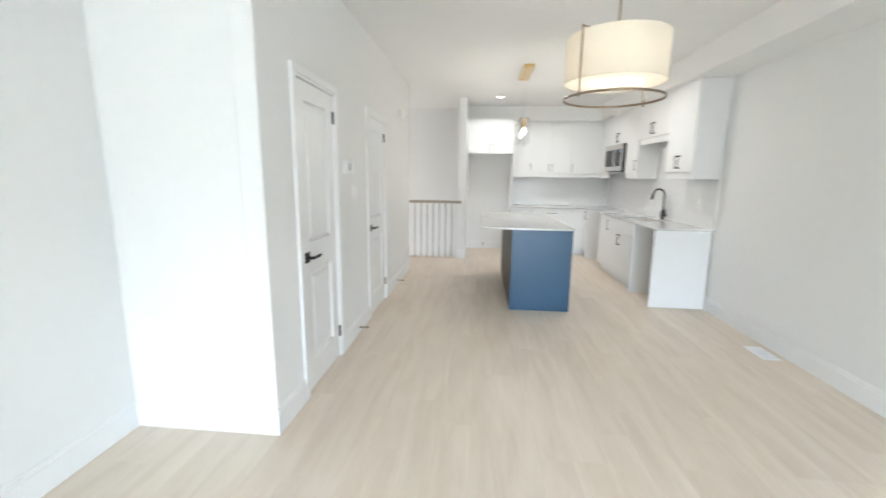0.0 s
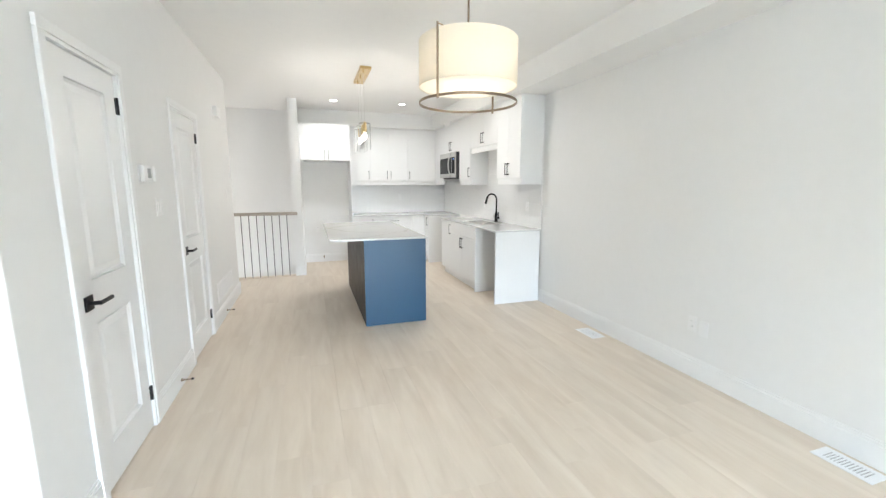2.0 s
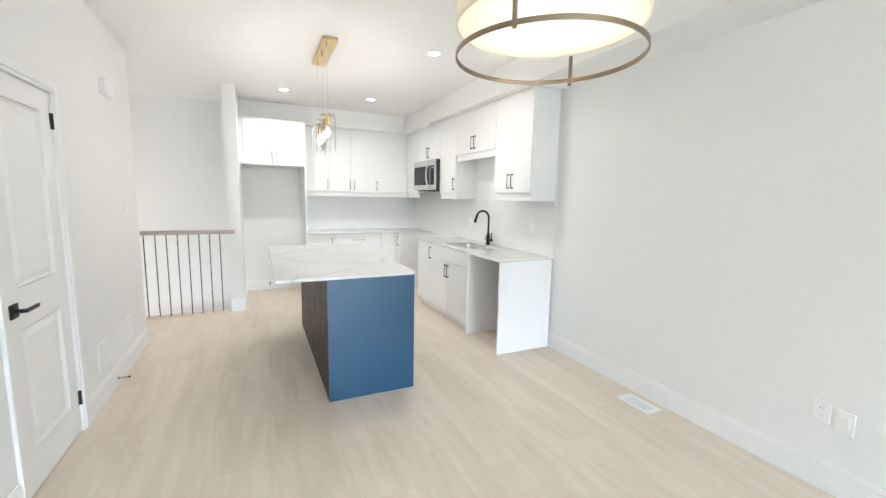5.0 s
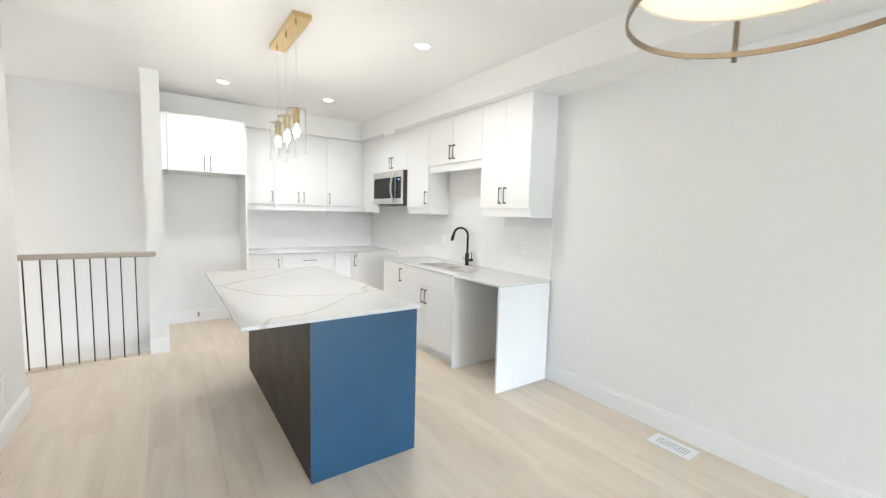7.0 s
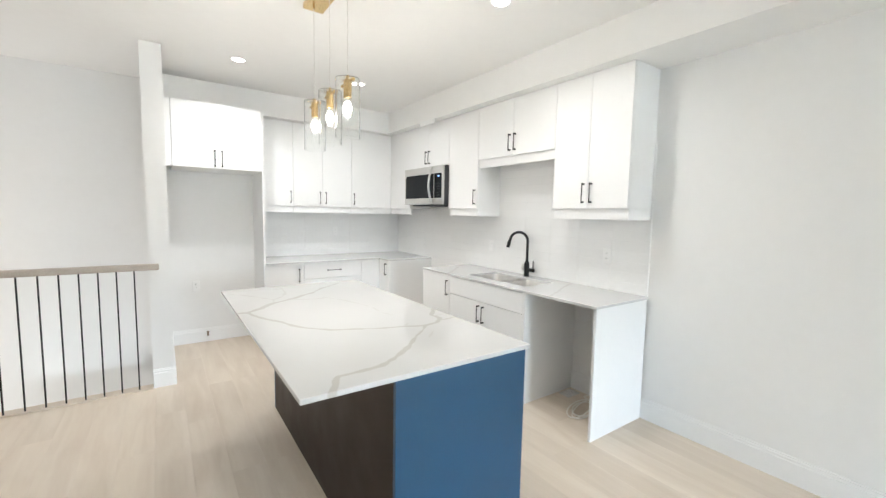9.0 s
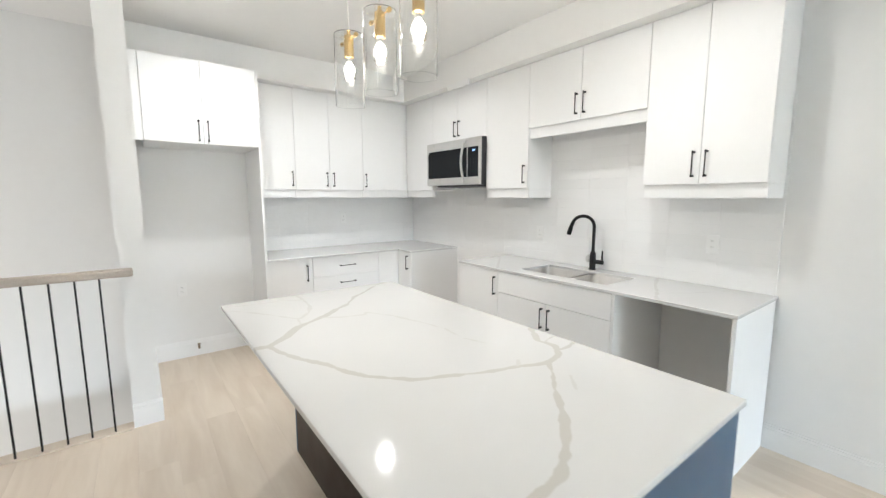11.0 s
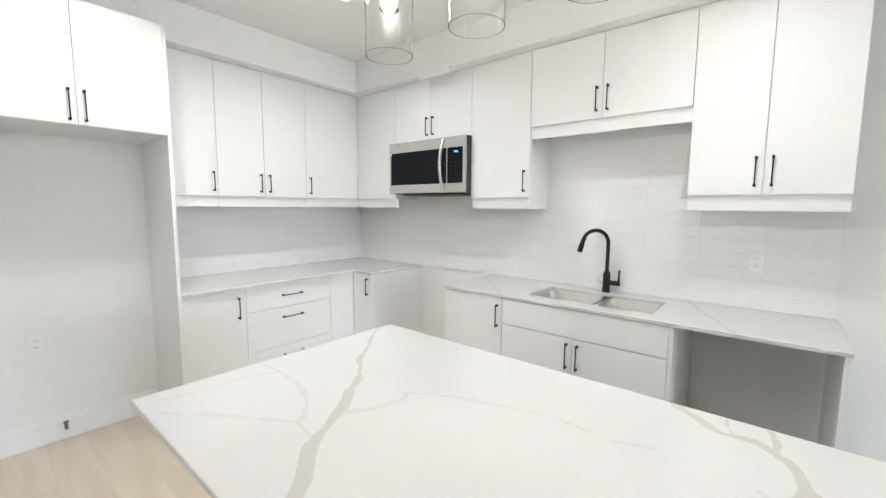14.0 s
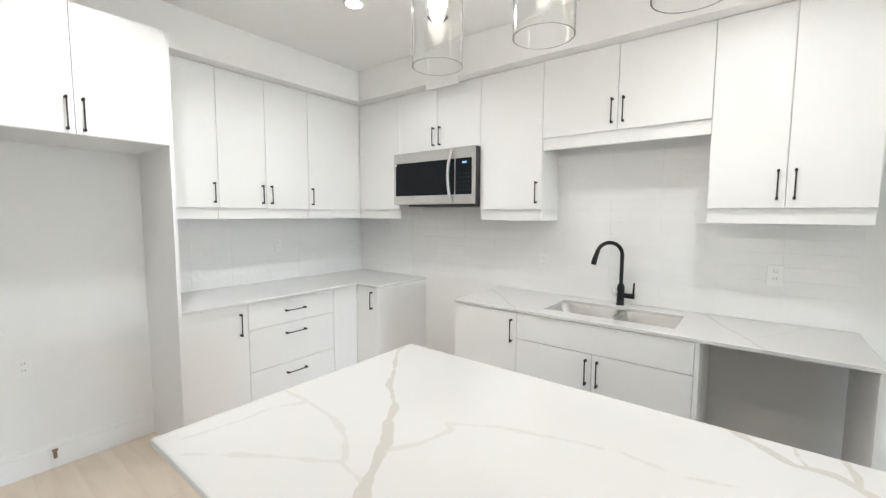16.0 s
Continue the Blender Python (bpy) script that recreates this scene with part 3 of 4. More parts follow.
def upper_y(x0, x1, z0, face, depth_to, leaves, label, valance=True):
    c = thing("wall_cabinet", label, "cabinet", "wall cabinets", ((x0 + x1) / 2, depth_to, z0))
    part("body", boxed(x0 + 0.0005, x1 - 0.0005, face + 0.0205, depth_to, z0, UZ1 - 0.001, 0.001), CAB, c)
    for a, b, h in leaves:
        d = part("door", slab_y(a, b, z0, UZ1 - 0.002, face), CAB, c, "flat white door leaf")
        if h is not None:
            pull(d, face, h, z0 + (0.035 if valance else 0.016), z0 + 0.18, "y")
    if valance:
        part("valance", boxed(x0 + 0.001, x1 - 0.001, face + 0.022, face + 0.040, z0 - 0.078, z0, 0.0015), CAB, c, "white light valance")
    return c


upper_y(1.457, 1.844, UZ0, UFY, YB, [(1.457, 1.844, 1.812)], "white single-door wall cabinet beside the fridge gable")
upper_y(1.844, 2.575, UZ0, UFY, YB, [(1.844, 2.198, 2.164), (2.198, 2.575, 2.236)], "white double-door wall cabinet on the back wall")
upper_y(2.575, UFX + 0.02, UZ0, UFY, YB, [(2.575, UFX, 2.606)], "white blind corner wall cabinet")
FFY = 8.77
fridge_top = upper_y(0.645, 1.434, 1.90, FFY, YF, [(0.645, 1.032, 1.0), (1.032, 1.434, 1.064)], "deep white double-door cabinet above the empty fridge recess", False)
part("filler", boxed(0.5915, 0.6435, FFY + 0.01, FFY + 0.03, 1.90, UZ1 - 0.002, 0.001), CAB, fridge_top, "white filler strip")
gable = thing("fridge_gable", "tall white gable panel beside the fridge recess", "panel", at=(1.445, 9.0, 0))
part("panel", boxed(1.4355, 1.4555, FFY + 0.01, YF, 0, UZ1 - 0.001, 0.001), CAB, gable)


def toe(parent, x0, x1, y0, y1):
    part("toe_kick", boxed(x0, x1, y0, y1, 0.0, 0.105), CAB, parent)


# sink run
def base_x(y0, y1, label, solid=True):
    c = thing("base_cabinet", label, "cabinet", "base cabinets", (3.1, (y0 + y1) / 2, 0))
    bm = bmesh.new()
    if solid:
        box(bm, BFX + 0.0205, XR - 0.018, y0 + 0.0005, y1 - 0.0005, 0.105, 0.899, 0.001)
    else:
        box(bm, BFX + 0.0205, XR - 0.018, y0 + 0.0005, y0 + 0.0185, 0.105, 0.899, 0.001)
        box(bm, BFX + 0.0205, XR - 0.018, y1 - 0.0185, y1 - 0.0005, 0.105, 0.899, 0.001)
        box(bm, BFX + 0.0205, XR - 0.018, y0 + 0.0185, y1 - 0.0185, 0.105, 0.122)
        box(bm, XR - 0.036, XR - 0.018, y0 + 0.0185, y1 - 0.0185, 0.122, 0.6)
    part("body", bm, CAB, c)
    toe(c, BFX + 0.06, BFX + 0.078, y0, y1)
    return c


DZ0, DZ1 = 0.112, 0.897
b1 = base_x(7.272, 7.755, "white single-door base cabinet beside the stove gap")
d = part("door", slab_x(7.272, 7.755, DZ0, DZ1, BFX), CAB, b1, "flat white door leaf")
pull(d, BFX, 7.306, 0.70, 0.852)
b2 = base_x(6.302, 7.272, "white sink base cabinet with false front", False)
part("false_front", slab_x(6.302, 7.272, 0.728, DZ1, BFX), CAB, b2, "flat white false drawer front")
for a, b, h in ((6.302, 6.795, 6.762), (6.795, 7.272, 6.826)):
    d = part("door", slab_x(a, b, DZ0, 0.726, BFX), CAB, b2, "flat white door leaf")
    pull(d, BFX, h, 0.545, 0.697)
part("side_panel", boxed(BFX + 0.002, XR - 0.001, 6.2825, 6.3015, 0.0, 0.899, 0.001), CAB, b2)
dw = thing("end_panel", "white end panel closing the empty dishwasher space", "panel", at=(3.14, 5.665, 0))
part("panel", boxed(BFX + 0.004, XR - 0.016, 5.657, 5.677, 0, 0.899, 0.001), CAB, dw)

# back run with its corner
c = thing("base_cabinet", "white single-door base cabinet beside the fridge gable", "cabinet", "base cabinets", (1.66, 9.15, 0))
part("body", boxed(1.457, 1.873, BFY + 0.0205, YB, 0.105, 0.899, 0.001), CAB, c)
toe(c, 1.457, 1.873, BFY + 0.06, BFY + 0.078)
d = part("door", slab_y(1.457, 1.873, DZ0, DZ1, BFY), CAB, c, "flat white door leaf")
pull(d, BFY, 1.818, 0.682, 0.838, "y")
c = thing("drawer_cabinet", "white three-drawer base cabinet with black pulls", "cabinet", "base cabinets", (2.23, 9.15, 0))
part("body", boxed(1.8735, 2.583, BFY + 0.0205, YB, 0.105, 0.899, 0.001), CAB, c)
toe(c, 1.8735, 2.583, BFY + 0.06, BFY + 0.078)
for z0, z1 in ((DZ0, 0.403), (0.403, 0.706), (0.706, DZ1)):
    d = part("drawer_front", slab_y(1.873, 2.583, z0, z1, BFY), CAB, c, "flat white drawer front")
    pull(d, BFY, z1 - 0.075 if z1 < 0.8 else (z0 + z1) / 2, 2.143, 2.313, "y", True)
c = thing("corner_cabinet", "white corner base cabinet with folding door", "cabinet", "base cabinets", (3.0, 9.0, 0))
part("body", sheet([2.5835, BFX + 0.0205, XR], [8.562, BFY + 0.0205, YB], lambda u, v: u > BFX + 0.0205 or v > BFY + 0.0205, "z", 0.105, 0.794), CAB, c)
part("toe_kick", sheet([2.5835, BFX + 0.06, BFX + 0.078], [8.562, BFY + 0.06, BFY + 0.078], lambda u, v: u > BFX + 0.06 or v > BFY + 0.06, "z", 0.0, 0.104), CAB, c)
part("door", slab_y(2.583, BFX, DZ0, DZ1, BFY), CAB, c, "flat white door leaf")
d = part("door", slab_x(8.582, BFY - 0.002, DZ0, DZ1, BFX), CAB, c, "flat white door leaf")
pull(d, BFX, 8.625, 0.715, 0.865)
part("side_panel", boxed(BFX + 0.002, XR - 0.001, 8.5620, 8.5815, 0.0, 0.899, 0.001), CAB, c)

# worktops
CZ0, CZ1 = 0.900, 0.920
SX0, SX1, SY0, SY1 = 2.945, 3.305, 6.41, 7.145


def steps(marks, pitch):
    """Even steps between the marks given, no wider than the pitch."""
    out = [marks[0]]
    for a, c_ in zip(marks, marks[1:]):
        n = max(1, math.ceil((c_ - a) / pitch))
        out += [a + (c_ - a) * k / n for k in range(1, n + 1)]
    return out


def veined_top(us, vs, keep, veins, label, pitch=0.009, bold=0.5, z0=CZ0, z1=CZ1):
    """A stone slab, with each point's distance from its veins kept as an attribute."""
    bm = sheet(steps(us, pitch), steps(vs, pitch), keep, "z", z0, z1 - z0)
    rim = [e for e in bm.edges if len(e.link_faces) == 2 and e.calc_face_angle() > 0.5]
    bmesh.ops.bevel(bm, geom=rim, offset=0.003, segments=2, profile=0.5, affect="EDGES")
    ob = part("worktop", bm, QUARTZ)
    co = np.zeros(len(ob.data.vertices) * 3)
    ob.data.vertices.foreach_get("co", co)
    p = co.reshape(-1, 3)[:, :2]
    best, fade = np.full(len(p), 9.0), np.ones(len(p))
    for w, line in veins:
        for a, c_ in zip(line, line[1:]):
            a, c_ = np.array(a), np.array(c_)
            s = np.clip(((p - a) @ (c_ - a)) / ((c_ - a) @ (c_ - a)), 0, 1)
            d = np.hypot(*(p - a - s[:, None] * (c_ - a)).T) - w + 0.006
            fade = np.where(d < best, bold if w > 0.009 else 0.45 * bold, fade)
            best = np.minimum(best, d)
    ob.data.attributes.new("vein", "FLOAT", "POINT").data.foreach_set("value", best.astype(np.float32))
    ob.data.attributes.new("fade", "FLOAT", "POINT").data.foreach_set("value", fade.astype(np.float32))
    return tagged(ob, label, "worktop")


veined_top([2.817, SX0, SX1, XR - 0.0005], [5.652, SY0, SY1, 7.757], lambda u, v: not (SX0 < u < SX1 and SY0 < v < SY1),
           [(0.012, [(3.47, 6.33), (3.20, 6.224), (3.046, 6.141), (2.83, 6.04), (2.79, 5.98)]), (0.0075, [(3.03, 6.125), (3.055, 6.053), (3.127, 5.995), (3.333, 5.892), (3.47, 5.84)]),
            (0.012, [(3.33, 7.77), (3.135, 7.568), (2.866, 7.321), (2.79, 7.26)])], "white quartz worktop with soft grey veins round the sink")
veined_top([1.457, 2.810, XR - 0.0005], [8.559, 8.797, YB - 0.0005], lambda u, v: u > 2.810 or v > 8.797,
           [(0.009, [(1.80, 9.50), (2.009, 9.269), (2.15, 8.94), (2.33, 8.77)]), (0.007, [(2.9, 9.5), (3.05, 9.1), (3.2, 8.9), (3.47, 8.75)])], "white veined quartz corner worktop on the back run")

# sink
sink = thing("sink", "undermount double bowl stainless steel sink", "sink", at=(3.1, 6.78, CZ0))
for y0, y1 in ((SY0 - 0.004, 6.722), (6.762, SY1 + 0.004)):
    bm = bmesh.new()
    x0, x1, zt, zb = SX0 - 0.004, SX1 + 0.004, CZ0 - 0.001, CZ0 - 0.19
    rings = []
    for inset, z in ((0, zt), (0.004, zt - 0.01), (0.012, zb + 0.03), (0.03, zb + 0.006), (0.06, zb)):
        ring = []
        r = 0.045
        for cx, cy, a0 in ((x1 - inset - r, y1 - inset - r, 0), (x0 + inset + r, y1 - inset - r, 90), (x0 + inset + r, y0 + inset + r, 180), (x1 - inset - r, y0 + inset + r, 270)):
            for k in range(5):
                a = radians(a0 + 22.5 * k)
                ring.append(bm.verts.new((cx + r * math.cos(a), cy + r * math.sin(a), z)))
        rings.append(ring)
    for lo, hi in zip(rings, rings[1:]):
        for k in range(len(lo)):
            bm.faces.new((lo[k], lo[(k + 1) % len(lo)], hi[(k + 1) % len(lo)], hi[k]))
    bm.faces.new(rings[-1])
    part("bowl", bm, SINK, sink, "brushed steel bowl", True)
    part("drain", lathe(bmesh.new(), ((x0 + x1) / 2, (y0 + y1) / 2, zb), [(0.0005, 0.002), (0.02, 0.002), (0.028, 0.004), (0.042, 0.003), (0.045, 0.0005)], 24), STEEL, sink, "round steel drain", True)
part("divider", boxed(SX0 - 0.003, SX1 + 0.003, 6.719, 6.765, CZ0 - 0.04, CZ0 - 0.004, 0.006), SINK, sink)

# faucet
FX, FY = 3.375, 6.79
tap = thing("faucet", "matte black gooseneck pull-down kitchen faucet", "faucet", at=(FX, FY, CZ1))
part("base", lathe(bmesh.new(), (FX, FY, CZ1), [(0.0005, 0.0), (0.027, 0.0), (0.027, 0.006), (0.0235, 0.009), (0.0235, 0.12), (0.019, 0.135), (0.0135, 0.145), (0.0005, 0.145)], 28), BLACK, tap, smooth=True)
neck = [(FX, FY, CZ1 + 0.14 + 0.20 * k / 8) for k in range(9)]
SWX, SWY, SWR = -0.573, 0.819, 0.083   # the spout is swung towards the stove


def swung(d, z):
    return (FX + SWX * d, FY + SWY * d, z)


neck += [swung(SWR - SWR * math.cos(radians(a)), CZ1 + 0.333 + SWR * math.sin(radians(a))) for a in range(12, 161, 12)]
part("spout", tube(bmesh.new(), neck, 0.0125, 16), BLACK, tap, smooth=True)
hd, hz = SWR - SWR * math.cos(radians(156)), CZ1 + 0.333 + SWR * math.sin(radians(156))
part("spray_head", rod(rod(bmesh.new(), swung(hd, hz), swung(hd + 0.014, hz - 0.045), 0.0145, 20), swung(hd + 0.014, hz - 0.045), swung(hd + 0.028, hz - 0.098), 0.0175, 20, 0.0165), BLACK, tap, smooth=True)
lever = part("lever", rod(bmesh.new(), (FX, FY - 0.022, CZ1 + 0.065), (FX, FY - 0.085, CZ1 + 0.065), 0.0165, 20), BLACK, tap, smooth=True)
part("lever_arm", rod(bmesh.new(), (FX, FY - 0.078, CZ1 + 0.070), (FX - 0.004, FY - 0.082, CZ1 + 0.155), 0.0065, 14, 0.0055), BLACK, lever, smooth=True)
bm = bmesh.new()
bmesh.ops.create_icosphere(bm, subdivisions=2, radius=1)
for v in bm.verts:
    v.co = Vector((FX - 0.016 + 0.016 * v.co.x, FY + 0.033 + 0.017 * v.co.y, CZ1 + 0.085 + 0.030 * v.co.z)) * 1.0 + Vector((1, 1, 1)) * 0.004 * noise.noise(v.co * 3)
part("tag", bm, CLEARBAG, tap, "crumpled clear plastic still wrapped on the base", True)

# microwave
MX, MY0, MY1, MZ0, MZ1 = 3.065, 7.768, 8.597, 1.585, 2.028
mw = thing("microwave", "stainless over-the-range microwave with black glass door", "microwave", at=(3.26, 8.18, MZ0))
part("body", boxed(MX + 0.022, XR, MY0, MY1, MZ0 + 0.012, MZ1, 0.002), DARKPLASTIC, mw, "dark grey metal case")
ctl = MY0 + 0.165
part("door", sheet([ctl + 0.012, ctl + 0.018, MY1 - 0.018, MY1], [MZ0 + 0.014, MZ0 + 0.085, MZ1 - 0.085, MZ1 - 0.002], lambda u, v: not (ctl + 0.018 < u < MY1 - 0.018 and MZ0 + 0.085 < v < MZ1 - 0.085),
     "x", MX, 0.021, 0.001), STEEL, mw, "brushed steel door frame")
part("window", boxed(MX + 0.003, MX + 0.015, ctl + 0.018, MY1 - 0.018, MZ0 + 0.085, MZ1 - 0.085), DARKGLASS, mw, "black glass window")
part("control_frame", sheet([MY0, MY0 + 0.022, ctl + 0.008, ctl + 0.011], [MZ0 + 0.014, MZ0 + 0.085, MZ1 - 0.085, MZ1 - 0.002], lambda u, v: not (MY0 + 0.022 < u < ctl + 0.008 and MZ0 + 0.085 < v < MZ1 - 0.085),
     "x", MX, 0.021, 0.0006), STEEL, mw, "brushed steel control frame")
pan = part("control_panel", boxed(MX + 0.002, MX + 0.015, MY0 + 0.022, ctl + 0.008, MZ0 + 0.085, MZ1 - 0.085), DARKGLASS, mw, "black glass control panel")
part("clock", boxed(MX + 0.0012, MX + 0.0018, MY0 + 0.070, MY0 + 0.108, MZ1 - 0.124, MZ1 - 0.110), CLOCK, pan, "small blue clock digits")
for r in range(5):
    for q in range(3):
        y, z = MY0 + 0.050 + q * 0.038, MZ0 + 0.115 + r * 0.032
        part("button", boxed(MX + 0.0014, MX + 0.0019, y, y + 0.010, z, z + 0.004), BUTTON, pan)
bow = [(MX - 0.012 - 0.038 * math.sin(math.pi * k / 16), ctl + 0.045, MZ0 + 0.035 + (MZ1 - MZ0 - 0.06) * k / 16) for k in range(17)]
part("door_handle", tube(bmesh.new(), [(MX + 0.004, ctl + 0.045, bow[0][2])] + bow + [(MX + 0.004, ctl + 0.045, bow[-1][2])], 0.012, 14), STEEL, mw, "curved steel door handle", True)
part("vent_base", boxed(MX + 0.03, XR - 0.01, MY0 + 0.02, MY1 - 0.14, MZ0 - 0.004, MZ0 + 0.012, 0.002), DARKPLASTIC, mw, "dark underside with filters")
part("badge", boxed(MX - 0.0008, MX - 0.0001, MY1 - 0.030, MY1 - 0.012, MZ1 - 0.105, MZ1 - 0.088), PLASTIC, mw, "small white sticker")

# ---- island ----
IX0, IX1, IY0, IY1 = 1.208, 1.860, 5.357, 7.285
isl = thing("island", "navy painted kitchen island base with dark panel under the overhang", "kitchen island", at=(1.53, 6.3, 0))
part("body", boxed(IX0 + 0.0195, IX1 - 0.0195, IY0 + 0.0195, IY1 - 0.0195, 0, 0.907), DARKBROWN, isl)
part("end_panel", boxed(IX0, IX1, IY0, IY0 + 0.019, 0, 0.907, 0.0015), NAVY, isl, "navy blue painted end panel")
part("end_panel", boxed(IX0, IX1, IY1 - 0.019, IY1, 0, 0.907, 0.0015), NAVY, isl, "navy blue painted end panel")
part("back_panel", boxed(IX0 + 0.001, IX0 + 0.019, IY0 + 0.0195, IY1 - 0.0195, 0, 0.907, 0.001), DARKBROWN, isl, "dark brown back panel")
for k in range(3):
    y0 = IY0 + 0.02 + k * 0.6293
    d = part("door", boxed(IX1 - 0.019, IX1 - 0.0005, y0 + 0.0015, y0 + 0.6278, 0.11, 0.904, 0.0015), NAVY, isl, "navy blue painted door")
TX0, TX1, TY0, TY1 = 0.872, 1.876, 5.346, 7.314
VEINS = [(0.010, [(1.90, 7.35), (1.74, 7.272), (1.60, 7.145), (1.50, 7.07)]), (0.0125, [(1.50, 7.07), (1.41, 6.955), (1.32, 6.89)]),
         (0.017, [(1.32, 6.89), (1.24, 6.82), (1.18, 6.785), (1.08, 6.725)]), (0.019, [(1.08, 6.725), (1.00, 6.629), (0.925, 6.562), (0.84, 6.565)]),
         (0.013, [(0.925, 6.562), (0.935, 6.48), (0.975, 6.375), (1.035, 6.269), (1.06, 6.187), (1.10, 6.11), (1.20, 6.005)]),
         (0.012, [(1.20, 6.005), (1.337, 5.945), (1.441, 5.901), (1.536, 5.875), (1.633, 5.837)]), (0.008, [(1.536, 5.88), (1.568, 5.912)]),
         (0.015, [(1.633, 5.837), (1.726, 5.86), (1.783, 5.921), (1.776, 5.994), (1.86, 6.101), (1.90, 6.14)]),
         (0.011, [(1.635, 5.834), (1.575, 5.769), (1.508, 5.713), (1.40, 5.60)]), (0.014, [(1.40, 5.60), (1.30, 5.52), (1.20, 5.46), (1.03, 5.45), (0.95, 5.30)]),
         (0.0095, [(1.776, 5.965), (1.82, 5.985), (1.885, 5.99)]), (0.0095, [(1.767, 5.885), (1.82, 5.888), (1.885, 5.905)]), (0.0088, [(1.61, 5.73), (1.55, 5.67)]),
         (0.0088, [(1.25, 7.32), (1.25, 7.17), (1.235, 7.02), (1.194, 6.924), (1.131, 6.842), (1.117, 6.843)]),
         (0.0088, [(0.85, 7.22), (0.904, 7.161), (0.972, 7.078), (1.049, 6.958), (1.117, 6.843), (1.10, 6.75)]),
         (0.0088, [(0.86, 7.27), (0.95, 7.241), (1.068, 7.226), (1.163, 7.226), (1.25, 7.17)]),
         (0.0088, [(1.20, 6.80), (1.288, 6.752), (1.393, 6.722), (1.416, 6.753), (1.494, 6.62), (1.541, 6.463), (1.574, 6.334), (1.56, 6.20), (1.60, 6.09)])]


veined_top([TX0, TX1], [TY0, TY1], lambda u, v: True, VEINS, "large white quartz island top with bold taupe veins", 0.007, 0.85, 0.908, 0.928)

# ---- lamps ----
drum = thing("drum_pendant", "lit cream linen drum pendant with bronze ring", "pendant lamp", at=(1.62, 3.585, H))
DXc, DYc, DR = 1.62, 3.58, 0.286
part("shade", lathe(bmesh.new(), (DXc, DYc, 0), [(DR - 0.0025, 2.028), (DR, 2.028), (DR, 2.282), (DR - 0.0025, 2.282), (DR - 0.0025, 2.028)], 72), SHADE, drum, "cream linen drum shade", True)
part("diffuser", lathe(bmesh.new(), (DXc, DYc, 0), [(0.0005, 2.032), (DR - 0.004, 2.032), (DR - 0.004, 2.035), (0.0005, 2.035)], 72), DIFFUSER, drum, "white round diffuser")
ringp = [(DR - 0.003, 1.935), (DR + 0.002, 1.935), (DR + 0.002, 1.9485), (DR - 0.003, 1.9485), (DR - 0.003, 1.935)]
part("ring", lathe(bmesh.new(), (DXc, DYc, 0), ringp, 72), BRONZE, drum, "thin bronze ring", True)
for s in (-1, 1):
    a = radians(35)
    x, y = DXc + s * (DR + 0.007) * math.cos(a), DYc + s * (DR + 0.007) * math.sin(a)
    bm = box(bmesh.new(), x - 0.005, x + 0.005, y - 0.005, y + 0.005, 1.924, 2.305, 0.001)
    rod(bm, (x, y, 2.300), (DXc, DYc, 2.300), 0.004, 8)
    part("arm", bm, BRONZE, drum, "slim bronze arm")
part("stem", rod(bmesh.new(), (DXc, DYc, 2.285), (DXc, DYc, H - 0.02), 0.006, 12), BRONZE, drum, "bronze stem", True)
part("canopy", lathe(bmesh.new(), (DXc, DYc, H), [(0.0005, -0.028), (0.055, -0.028), (0.065, -0.02), (0.065, 0.0)], 36), BRONZE, drum, "round bronze canopy", True)
for k in range(3):
    a = radians(95 + 120 * k)
    bx, by = DXc + 0.10 * math.cos(a), DYc + 0.10 * math.sin(a)
    part("bulb", lathe(bmesh.new(), (bx, by, 2.15), [(0.0005, -0.035), (0.022, -0.022), (0.029, 0.0), (0.022, 0.022), (0.013, 0.045), (0.013, 0.07)], 20), DRUMBULB, drum, "warm glowing bulb", True)

